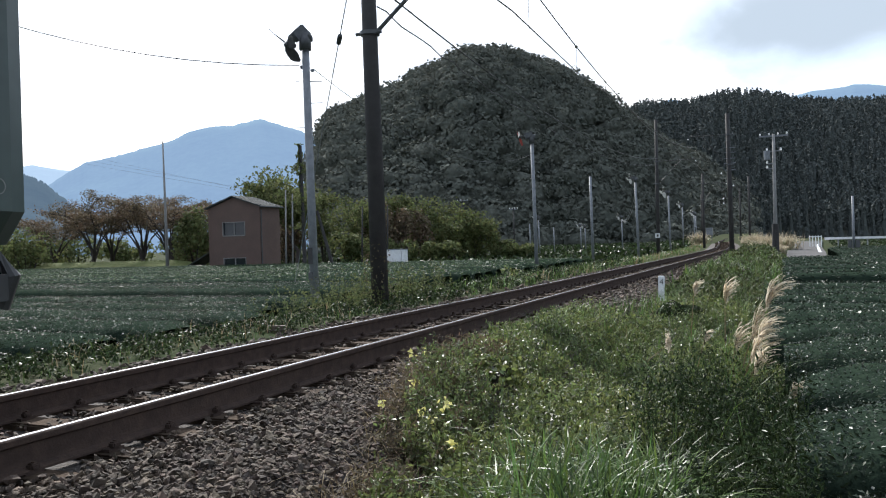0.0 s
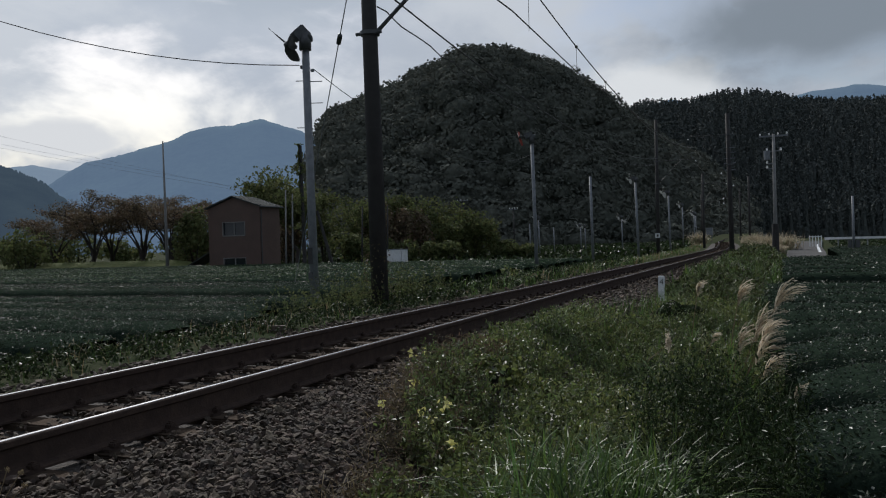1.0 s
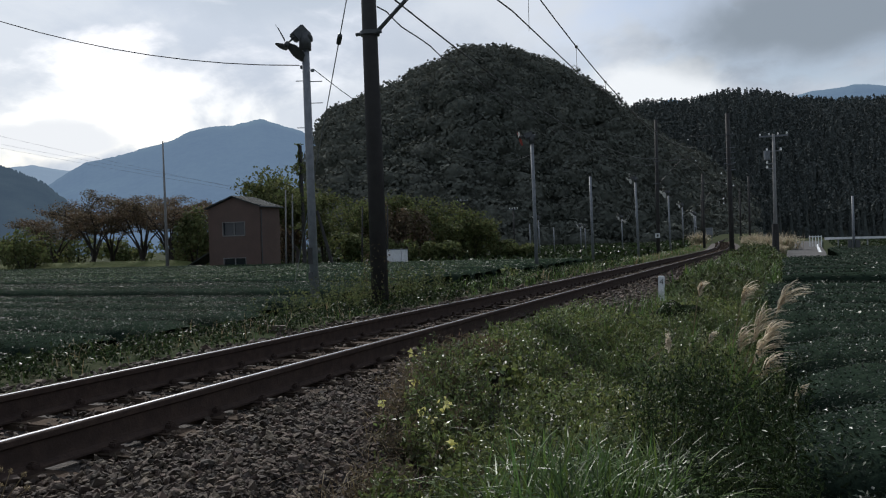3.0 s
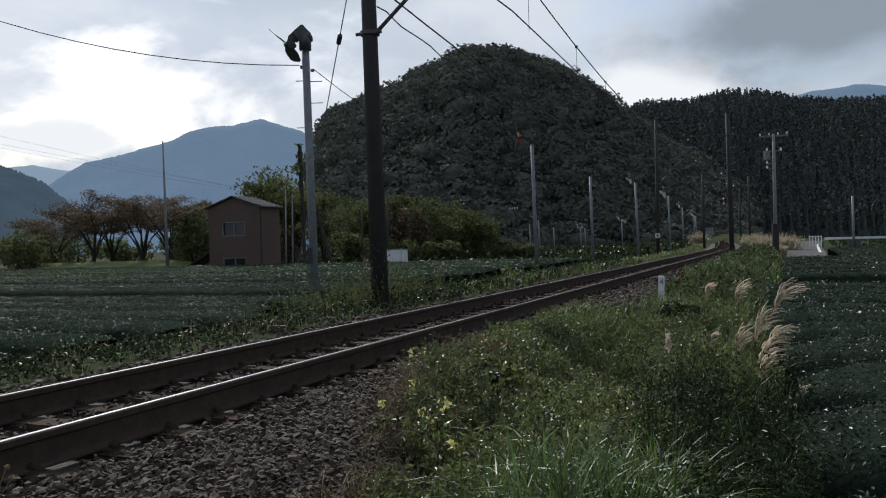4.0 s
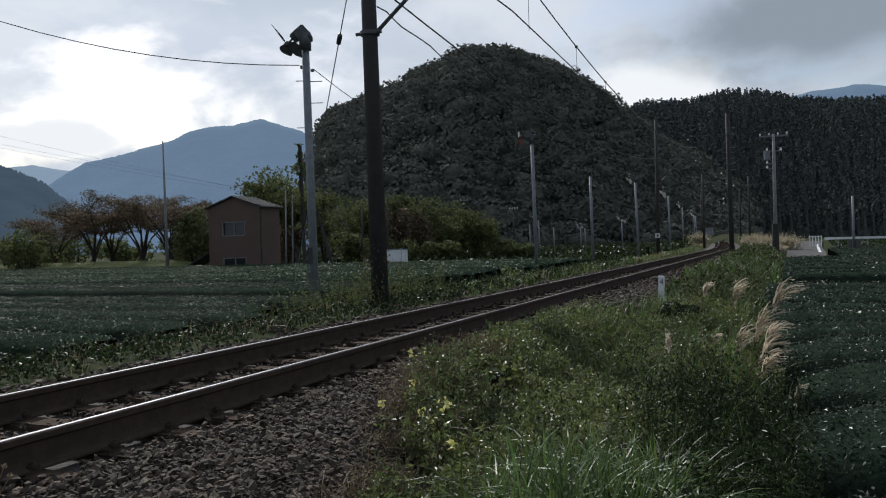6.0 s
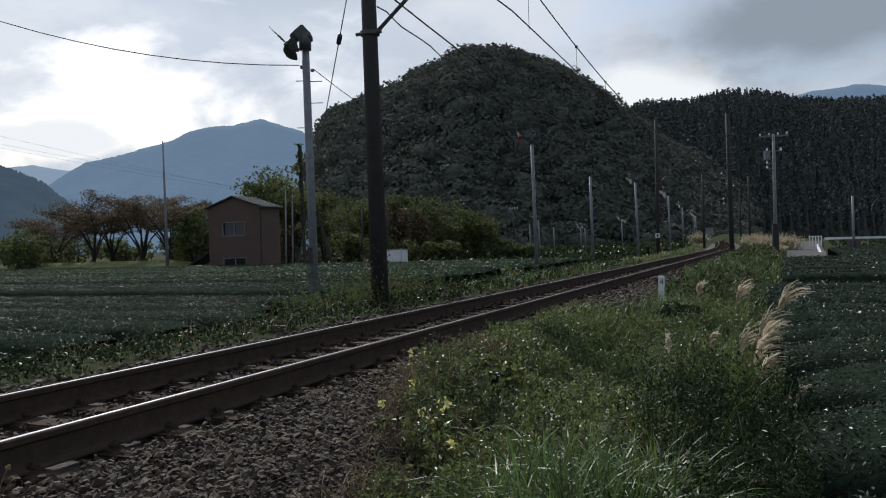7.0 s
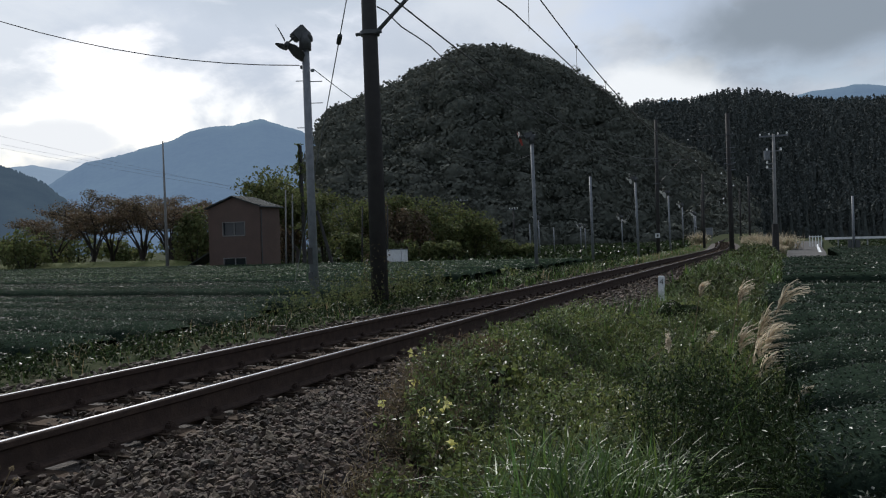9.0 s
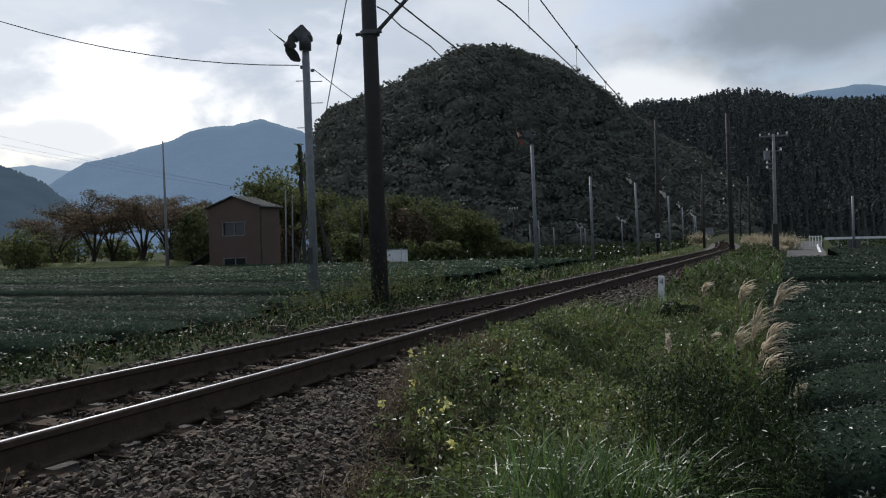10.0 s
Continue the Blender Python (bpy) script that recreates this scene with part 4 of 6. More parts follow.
# ---- house beyond the tea
def build_house():
    x0, x1, y0, y1, g, ez, rz, xr = -39.13, -34.68, 50.55, 53.1, -0.75, 4.16, 4.90, -36.95
    h = thing("house", "small two-storey house with reddish brown siding and a low dark roof", "house", (0, 0, 0))
    t = 0.15

    def wall_with_holes(holes):
        """The gable wall, as strips round its openings."""
        bm = bmesh.new()
        xs = sorted({x0, x1, *[q for a in holes for q in a[:2]]})
        zs = sorted({g, ez, *[q for a in holes for q in a[2:]]})
        for a, b in zip(xs, xs[1:]):
            for c, d in zip(zs, zs[1:]):
                if not any(a >= q[0] - 1e-6 and b <= q[1] + 1e-6 and c >= q[2] - 1e-6 and d <= q[3] + 1e-6 for q in holes):
                    add_box(bm, (a, y0, c), (b, y0 + t, d))
        vs = [bm.verts.new(p) for p in ((x0, y0, ez), (x1, y0, ez), (xr, y0, rz), (x0, y0 + t, ez), (x1, y0 + t, ez), (xr, y0 + t, rz))]
        bm.faces.new((vs[0], vs[1], vs[2]))
        bm.faces.new((vs[3], vs[5], vs[4]))
        bm.faces.new((vs[0], vs[2], vs[5], vs[3]))
        bm.faces.new((vs[1], vs[4], vs[5], vs[2]))
        bmesh.ops.remove_doubles(bm, verts=bm.verts, dist=0.001)
        return bm
    holes = [(-37.88, -36.0, 2.14, 3.06), (-37.85, -35.98, -0.45, 0.45)]
    part("gable_wall", wall_with_holes(holes), SIDING, h)
    part("side_wall", box((x1 - t, y0 + t, g), (x1 + 0.003, y1, ez)), SIDING, h)
    part("side_wall", box((x0 - 0.003, y0 + t, g), (x0 + t, y1, ez)), SIDING, h)
    part("back_wall", box((x0 + t, y1 - t, g), (x1 - t, y1 + 0.003, ez)), SIDING, h)
    for a in (x0 - 0.02, x1 - 0.10):
        part("corner_board", box((a, y0 - 0.03, g), (a + 0.12, y0 - 0.003, ez)), SIDING, h)
    for i in range(13):      # laps of the siding
        z = g + 0.2 + i * 0.37
        if z < ez:
            for a, b in ((x0 + 0.1, -37.96), (-35.90, x1 - 0.1)):
                part("lap_joint", box((a, y0 - 0.010, z), (b, y0 - 0.002, z + 0.018)), SIDING, h)
    o = 0.20

    def roof_slope(xa, za, xb, zb):
        bm = bmesh.new()
        vs = []
        for dz in (0, 0.10):
            vs.append([bm.verts.new(p) for p in ((xa, y0 - o, za + dz), (xb, y0 - o, zb + dz), (xb, y1 + o, zb + dz), (xa, y1 + o, za + dz))])
        bm.faces.new(vs[0][::-1])
        bm.faces.new(vs[1])
        for i in range(4):
            bm.faces.new((vs[0][i], vs[0][(i + 1) % 4], vs[1][(i + 1) % 4], vs[1][i]))
        return bm
    k = (rz - ez) / (x1 - xr)
    for xa, za, xb, zb in ((xr, rz + 0.02, x1 + o, ez - k * o + 0.02), (xr, rz + 0.02, x0 - o, ez - (rz - ez) / (xr - x0) * o + 0.02)):
        rf = part("roof", roof_slope(xa, za, xb, zb), ROOF, h)
        for i in range(6):
            y = y0 - o + 0.25 + i * 0.48
            part("roof_seam", tube([(xa, y, za + 0.11), (xb, y, zb + 0.11)], 0.02, 5), ROOF, rf)
        part("gutter", tube([(xb, y0 - o, zb + 0.02), (xb, y1 + o, zb + 0.02)], 0.06, 8), DARK_STEEL, rf)
    for a, b, c, d in holes:
        w = part("window", box((a, y0 + 0.10, c), (b, y0 + 0.115, d)), GLASS, h, "dark glass sliding window in a pale frame")
        bm = bmesh.new()
        for lo, hi in (((a - 0.05, c - 0.05), (a, d + 0.05)), ((b, c - 0.05), (b + 0.05, d + 0.05)), ((a, d), (b, d + 0.05)), ((a, c - 0.08), (b, c))):
            add_box(bm, (lo[0], y0 - 0.04, lo[1]), (hi[0], y0 + 0.12, hi[1]))
        part("window_frame", bm, CONCRETE, w)
        m = (a + b) / 2
        part("mullion", box((m - 0.03, y0 + 0.04, c), (m + 0.03, y0 + 0.098, d)), CONCRETE, w)
        part("curtain", box((a + 0.1, y0 + 0.13, c), (a + 0.35, y0 + 0.15, c + 0.30)), WHITE_PAINT, w)
    part("downpipe", tube([(x1 + 0.06, y0 + 0.1, ez - 0.2), (x1 + 0.06, y0 + 0.1, g)], 0.04, 8), DARK_STEEL, h)
    # outside stair at the side
    s = thing("lean_to", "low dark lean-to roof against the house", "lean-to", (0, 0, 0))
    bm = bmesh.new()
    add_tube(bm, [(-42.0, 51.6, -0.1), (-39.7, 51.6, 1.0)], 0.07, 6)
    part("rafter", bm, POLE_WOOD, s)
    part("roof", box((-41.9, 51.3, -0.15), (-39.75, 53.2, -0.08)), ROOF, s).matrix_basis = Matrix.Translation((-40.8, 0, 0.45)) @ pose(0, 0, 0, 0, -26, 0) @ Matrix.Translation((40.8, 0, 0.1))
    part("post", tube([(-41.8, 51.5, -0.8), (-41.8, 51.5, 0.0)], 0.06, 6), POLE_WOOD, s)


build_house()


def build_tank():
    t = thing("white_cabinet", "plain white box-shaped shed beyond the tea", "shed", (-24.0, 50.7, FIELD_Z - 0.05), turn=10)
    part("body", box((-0.72, -0.45, 0), (0.68, 0.45, 1.52), 0.02), WHITE_PAINT, t)
    part("lid", box((-0.76, -0.49, 1.52), (0.72, 0.49, 1.57), 0.01), GALV, t)
    part("door_edge", box((0.48, -0.462, 0.1), (0.50, -0.452, 1.42)), GALV, t)


build_tank()


# ---- trees and bushes
def limbs(rng, height, spread, forks, crooked=0.25, up=0.35, first=0.3, levels=3):
    """Branch lines of a tree: list of (points, radii) and the ends of the twigs."""
    lines, tips = [], []

    def grow(p, d, length, r, level):
        pts, rad = [p], [r]
        n = 4
        for i in range(n):
            d = (d + Vector((rng.normal(0, crooked), rng.normal(0, crooked), rng.normal(0.02, crooked * 0.6)))).normalized()
            p = p + d * length / n
            pts.append(p)
            rad.append(r * (1 - 0.55 * (i + 1) / n))
            if level >= levels - 1:
                tips.append(p.copy())
        lines.append((pts, rad, level))
        if level < levels:
            k = forks if level else forks + 1
            for j in range(k):
                a = rng.uniform(0, 2 * math.pi) if level else 2 * math.pi * (j + rng.uniform(-0.2, 0.2)) / k
                out = Vector((math.cos(a), math.sin(a), 0))
                base = pts[-1] if j % 2 == 0 else pts[-2]
                grow(base.copy(), (d * up + out * spread + Vector((0, 0, 0.35))).normalized(), length * rng.uniform(0.62, 0.85), rad[-1] * 0.8, level + 1)
    grow(Vector((0, 0, 0)), Vector((rng.normal(0, 0.12), rng.normal(0, 0.12), 1)), height * first, height * 0.032, 0)
    return lines, tips


def build_tree(at, height, label, leaf_mat, seed, leaf=0.22, per_tip=10, scatter=0.5, spread=0.8, forks=3, first=0.3, flat=1.0, trunk_scale=1.0, levels=3, name="tree"):
    rng = np.random.default_rng(seed)
    t = thing(name, label, "tree", at)
    lines, tips = limbs(rng, height, spread, forks, first=first, levels=levels)
    top = max(p.z for p in tips)
    k = height / top
    bm = bmesh.new()
    for pts, rad, lv in lines:
        if lv <= 1:
            add_tube(bm, [p * k for p in pts], [max(0.02, r * trunk_scale) for r in rad], 7 if lv == 0 else 5, caps=False)
    part("trunk", bm, BARK, t, smooth_faces=True)
    bm = bmesh.new()
    for pts, rad, lv in lines:
        if lv > 1:
            add_tube(bm, [p * k for p in pts], [max(0.012, r * trunk_scale) for r in rad], 4, caps=False)
    part("twigwork", bm, BARK, t)
    tp = np.array([p[:] for p in tips]) * k
    c = np.repeat(tp, per_tip, 0) + rng.normal(0, scatter, (len(tp) * per_tip, 3)) * np.array((1, 1, 0.55 * flat))
    ob_np("crown", *leaves(c, leaf, 0.8, 1.5), leaf_mat, t)
    return t


def build_bush(at, size, label, leaf_mat, seed, leaf=0.25, count=900, name="bush"):
    """Several overlapping leafy masses on short stems, with loose sprays outside."""
    rng = np.random.default_rng(seed)
    t = thing(name, label, "bush", at)
    pts, ways = [], []
    n = 9
    bm = bmesh.new()
    for i in range(n):
        c = np.array((rng.uniform(-0.62, 0.62) * size[0], rng.uniform(-0.6, 0.6) * size[1], rng.uniform(0.30, 0.72) * size[2]))
        r = rng.uniform(0.26, 0.46) * np.array((size[0], size[1], size[2] * 0.8))
        d = rng.normal(0, 1, (count // n, 3))
        d /= np.linalg.norm(d, axis=1, keepdims=True)
        pts.append(c + d * r * rng.uniform(0.70, 1.12, (len(d), 1)))
        ways.append(d)
        add_tube(bm, [(c[0] * 0.3, c[1] * 0.3, 0), tuple(c * 0.6), tuple(c)], [0.08, 0.05, 0.02], 5, caps=False)
    part("stems", bm, BARK, t)
    p = np.concatenate(pts)
    p[:, 2] = np.abs(p[:, 2])
    ob_np("crown", *leaves(p, leaf, 0.9, 1.5, facing(np.concatenate(ways), 0.6)), leaf_mat, t)
    return t


CHERRY = "spreading cherry tree with dark bare limbs and thin reddish leaves"


def build_cherry(at, height, reach, seed):
    """A short trunk that forks low into long rising limbs, with leaves in flat pads along a low dome."""
    rng = np.random.default_rng(seed)
    t = thing("cherry_tree", CHERRY, "tree", at, group="cherry trees at the river bank")
    fork = Vector((rng.normal(0, 0.12), rng.normal(0, 0.12), height * 0.17))
    part("trunk", tube([(0, 0, -0.1), tuple(fork * 0.5), tuple(fork)], [0.22, 0.17, 0.15], 9), BARK, t, smooth_faces=True)
    pads = []
    n = 7
    for i in range(n):
        a = 2 * math.pi * (i + rng.uniform(-0.25, 0.25)) / n
        far = reach * rng.uniform(0.65, 1.05)
        out = Vector((math.cos(a), math.sin(a), 0))
        top = height * rng.uniform(0.78, 0.98) - 0.20 * height * (far / reach) ** 2
        bend = Vector((-out.y, out.x, 0)) * rng.normal(0, 0.5)
        pts = []
        for k in range(8):
            q = k / 7
            pts.append(fork + out * far * q ** 1.15 + bend * q * (1 - q) * 2 + Vector((rng.normal(0, 0.07), rng.normal(0, 0.07), (top - fork.z) * (1 - (1 - q) ** 1.9))))
        limb = part("limb", tube(pts, [0.10, 0.085, 0.07, 0.058, 0.046, 0.036, 0.026, 0.014], 6), BARK, t)
        bm = bmesh.new()
        for k in range(3, 8):
            for s in (-1, 1):
                b = (a + s * rng.uniform(0.4, 1.1))
                ln = reach * rng.uniform(0.22, 0.42)
                e0 = pts[k]
                e2 = e0 + Vector((math.cos(b) * ln, math.sin(b) * ln, rng.uniform(0.1, 0.45) * ln))
                e1 = e0.lerp(e2, 0.5) + Vector((rng.normal(0, 0.08), rng.normal(0, 0.08), 0.08))
                add_tube(bm, [e0, e1, e2], [0.035, 0.026, 0.012], 4, caps=False)
                pads += [e1, e2, e2 + Vector((rng.normal(0, 0.35), rng.normal(0, 0.35), 0.15))]
        part("twigs", bm, BARK, limb)
    c = np.array([q[:] for q in pads])
    per = 40
    p = np.repeat(c, per, 0) + rng.normal(0, 1, (len(c) * per, 3)) * np.array((0.30, 0.30, 0.13))
    ob_np("crown", *leaves(p, 0.14, 0.6, 1.5), BROWN_LEAF, t)


for i, (x, y, hgt, reach) in enumerate(((-55.1, 55.3, 6.6, 3.6), (-51.0, 56.7, 7.5, 4.2), (-57.5, 60.2, 6.8, 3.6), (-47.6, 56.5, 7.2, 3.6), (-61.0, 57.0, 5.6, 3.2), (-52.5, 62.0, 7.0, 3.8))):
    build_cherry((x, y, ground_at(x, y)), hgt, reach, 11 + i)
build_tree((-45.6, 67.5, ground_at(-45.6, 67.5)), 9.3, "dark evergreen tree behind the house", BUSH, 31, leaf=0.30, per_tip=26, scatter=0.6, spread=0.75, first=0.35)
build_tree((-41.5, 66, ground_at(-41.5, 66)), 7.0, "dark evergreen tree behind the house", BUSH, 32, leaf=0.30, per_tip=26, scatter=0.6, spread=0.7, first=0.35)
DARKB, GREENB = "dense dark green bush beside the house", "rounded green bush on the valley floor"
build_bush((-43.2, 53.9, ground_at(-43, 54)), (1.9, 1.6, 5.2), DARKB, BUSH, 41, 0.26, 2600)
build_bush((-46.3, 58.5, ground_at(-46, 58)), (1.7, 1.6, 5.0), "brownish bush below the cherry trees", BROWN_LEAF, 42, 0.26, 1800)
for i, (x, y, sx, h) in enumerate(((-57.5, 50.5, 3.0, 4.2), (-62.5, 48, 2.6, 3.2), (-67, 50, 3.0, 3.6), (-74, 56, 4, 4.5))):
    build_bush((x, y, ground_at(x, y)), (sx, 2.0, h), GREENB, BUSH, 50 + i, 0.28, 1700)
for i, (x, y, sx, h) in enumerate(((-57, 70, 4, 3.2), (-64, 68, 4, 3.6), (-72, 70, 4.5, 4.0), (-81, 70, 5, 4.2), (-66, 60, 3, 3.4), (-52, 72, 4, 3.0), (-90, 66, 5, 5.0))):
    build_bush((x, y, ground_at(x, y)), (sx, 2.4, h), "loose green bush at the river bank", BUSH, 250 + i, 0.34, 1400)
# thicket behind the masts
for i, (x, y, sx, h, brown) in enumerate(((-47, 74, 3.2, 5.5, True), (-43.5, 75, 3.0, 6.6, False), (-40, 74.5, 3.4, 6.8, False), (-37, 75, 3.0, 6.4, True), (-34.5, 76, 3.0, 6.0, True),
                                          (-33.5, 79, 2.6, 6.6, False), (-31, 78, 2.6, 4.6, False), (-28.5, 80, 2.3, 4.3, False), (-26.5, 81, 2.0, 2.3, False), (-38, 70, 3.0, 3.2, False),
                                          (-34, 71, 2.6, 2.6, False), (-50, 78, 3.4, 6.0, True), (-24.5, 83, 2.0, 1.6, False), (-30, 73, 2.0, 2.1, False))):
    build_bush((x, y, ground_at(x, y)), (sx, 2.2, h), "brownish autumn bush before the hill" if brown else GREENB, BROWN_LEAF if brown else BUSH, 60 + i, 0.30, 2000)
for i, (x, y, h) in enumerate(((-36.2, 78, 6.8), (-29.2, 79.5, 5.2), (-41.5, 80, 7.2))):
    build_tree((x, y, ground_at(x, y)), h, "slim young tree with light green leaves", BUSH, 81 + i, 0.26, 14, 0.4, 0.6)


def build_grass_bank():
    """A low mown rise between the tea and the cherry trees."""
    xs = np.linspace(-78, -40.6, 60)
    ys = np.linspace(49.6, 55.5, 12)
    gx, gy = np.meshgrid(xs, ys)
    lift = 1.15 * np.sin(np.clip((gy - 49.6) / 5.9, 0, 1) * math.pi) ** 0.7 * smooth(-40.6, -43.5, gx) + 0.04 * wavy(gx, gy, 0.8)
    v = np.stack([gx, gy, land(gx, gy) - 0.06 + lift], -1).reshape(-1, 3)
    i, j = np.meshgrid(np.arange(59), np.arange(11))
    a = (j * 60 + i).ravel()
    bank = ob_np("grass_bank", v, np.stack([a, a + 1, a + 61, a + 60], 1), MOWN, flat=False)
    tagged(bank, "low rise of pale mown grass before the cherry trees", "grass bank", kind="structure")
    k = RNG.integers(0, len(v), 5200)
    p = v[k] + np.column_stack([RNG.uniform(-0.32, 0.32, (5200, 2)), np.full(5200, -0.03)])
    ob_np("grass_blades", *blades(p, 0.16, 0.03, 0.7, 2), MOWN, bank)


build_grass_bank()


def build_ivy_pole():
    t = thing("ivy_covered_pole", "old pole overgrown with dark ivy", "pole", (-31.8, 51.8, ground_at(-31.8, 51.8)))
    part("shaft", tube([(0, 0, 0), (-0.1, 0, 9.2)], [0.15, 0.10], 10), POLE_WOOD, t)
    n = 1500
    z = RNG.uniform(3.2, 9.3, n)
    clump = np.clip(np.sin(z * 2.7) * 0.6 + np.sin(z * 6.1) * 0.5 + 0.5, 0.05, 1.4)
    a, r = RNG.uniform(0, 2 * np.pi, n), RNG.uniform(0.08, 0.62, n)
    ob_np("ivy", *leaves(np.stack([-0.1 * z / 9 + r * clump * np.cos(a) - 0.12, r * clump * np.sin(a), z], 1), 0.17, 1.0, 1.5), BUSH, t)
    p = thing("leaning_prop", "dark wooden prop leaning to an old pole", "prop", (-28.85, 50.9, ground_at(-28.8, 50.9)))
    part("shaft", tube([(0, 0, 0), (-1.05, -0.4, 4.4)], [0.13, 0.10], 8), POLE_WOOD, p)
    for x, y, h in ((-33.2, 51.5, 5.3), (-32.7, 51.6, 5.0), (-27.6, 52.6, 3.9), (-25.9, 53.2, 3.9)):
        build_pole("old_post", (x, y, ground_at(x, y)), (x + 0.15, y, h), 0.07, 0.05, CONCRETE if x < -30 else POLE_WOOD, "slim old post behind the tea", "post")


build_ivy_pole()


# ---- road over the rise, guard rail, far clutter
def build_road():
    ys = np.linspace(52, 150, 50)
    cx = 1.0 + 0.011 * (ys - 52) + 0.00022 * (ys - 52) ** 2
    half = np.interp(ys, [52, 60, 80], [1.5, 1.8, 2.1])
    zc = land(cx, ys) + 0.06 + 0.06 * smooth(58, 118, ys)
    v = np.stack([np.stack([cx - half, ys, zc], 1), np.stack([cx + half, ys, zc], 1), np.stack([cx + half, ys, zc - 1.0], 1), np.stack([cx - half, ys, zc - 1.0], 1)], 1)
    i, j = np.meshgrid(np.arange(49), np.arange(4), indexing="ij")
    a, b = i * 4 + j, i * 4 + (j + 1) % 4
    road = ob_np("road", v.reshape(-1, 3), np.stack([a, b, b + 4, a + 4], -1).reshape(-1, 4), ASPHALT)
    tagged(road, "narrow grey asphalt lane climbing a small rise", "road", kind="structure")
    k = (ys > 78) & (ys < 120)
    w = np.stack([np.stack([cx[k] + half[k] - 0.55, ys[k], zc[k] + 0.006], 1), np.stack([cx[k] + half[k] - 0.30, ys[k], zc[k] + 0.006], 1)], 1)
    a = np.arange(k.sum() - 1) * 2
    ob_np("edge_line", w.reshape(-1, 3), np.stack([a, a + 1, a + 3, a + 2], 1), WHITE_PAINT, road)
    g = thing("guard_rail", "pale steel guard rail along the far road", "guard rail", (0, 0, 0))
    part("beam", box((4.6, 104.8, 0.36), (45, 104.9, 0.62), 0.02), WHITE_PAINT, g)
    for x in range(6, 45, 3):
        part("post", tube([(x, 105.0, ground_at(x, 105)), (x, 105.0, 0.64)], 0.07, 8), GALV, g)
    f = thing("white_fence", "short white railing at the roadside", "railing", (3.0, 103.5, ground_at(3, 103.5)))
    for i in range(5):
        part("post", box((i * 0.30 - 0.05, -0.05, 0), (i * 0.30 + 0.05, 0.05, 1.45)), WHITE_PAINT, f)
    part("rail", box((-0.1, -0.04, 1.28), (1.3, 0.04, 1.38)), WHITE_PAINT, f)
    s = thing("grey_sign_box", "small grey equipment box beside the track", "equipment box", (-8.8, 115.2, ground_at(-8.8, 115.2)))
    part("box", box((-0.4, -0.2, 0.9), (0.4, 0.2, 1.9), 0.02), GALV, s)
    for x in (-0.3, 0.3):
        part("leg", box((x - 0.04, -0.04, 0), (x + 0.04, 0.04, 0.95)), GALV, s)


build_road()


# ---- plants of the verge
def verge_edge(y):
    """Where the weeds begin beside the stones."""
    return np.interp(y, [2, 3.2, 4.1, 4.8, 6.5, 8.3, 12.0, 13.2, 15, 20, 24, 60], [-1.75, -1.85, -1.95, -2.25, -2.75, -3.0, -3.0, -2.4, -2.0, -2.1, -2.5, -2.4])


def scatter_on(n, x_of, y0, y1, power=1.0):
    y = y0 + (y1 - y0) * RNG.uniform(0, 1, n) ** power
    lo, hi = x_of(y)
    x = RNG.uniform(0, 1, n) * (hi - lo) + lo
    return np.stack([x, y, land(x, y)], 1)


def bed_z(u):
    return np.interp(u, [-2.5, -1.75, -1.3, 1.25, 1.6, 2.5], [-0.43, -0.11, -0.06, -0.065, -0.115, -0.48])


def surface_z(p):
    u = p[:, 0] - track_x(p[:, 1])
    return np.maximum(land(p[:, 0], p[:, 1]), bed_z(u) + track_z(p[:, 1]) - 0.9 * (np.abs(u) > 2.5))


def weed_leaves(roots, height, leaf, per, wide=1.2, lean=0.35):
    """Leafy stems in patches of uneven height: leaves up a leaning stalk."""
    patch = wavy(roots[:, 0], roots[:, 1], 2.6, 4.0) + 0.5 * wavy(roots[:, 0], roots[:, 1], 7.0, 1.0)
    keep = patch > -0.55
    roots, patch = roots[keep], patch[keep]
    n = len(roots)
    a = RNG.uniform(0, 2 * np.pi, n)
    h = height * RNG.uniform(0.45, 1.25, n) * (0.85 + 0.35 * patch)
    d = np.stack([np.cos(a), np.sin(a), np.zeros(n)], 1) * (h * lean * RNG.uniform(0, 1, n))[:, None]
    t = RNG.uniform(0.18, 1.0, (n, per))
    p = roots[:, None] + d[:, None] * (t ** 1.5)[..., None] + np.array((0, 0, 1.0)) * (h[:, None] * t)[..., None]
    b = RNG.uniform(0, 2 * np.pi, (n, per))
    p = p + np.stack([np.cos(b), np.sin(b), 0 * b], -1) * (leaf * 0.75 * RNG.uniform(0.4, 1.3, (n, per)))[..., None]
    return leaves(p.reshape(-1, 3), leaf, 0.85, wide * 0.85)


def verge(y):
    return verge_edge(y), 0.10 + 0 * y


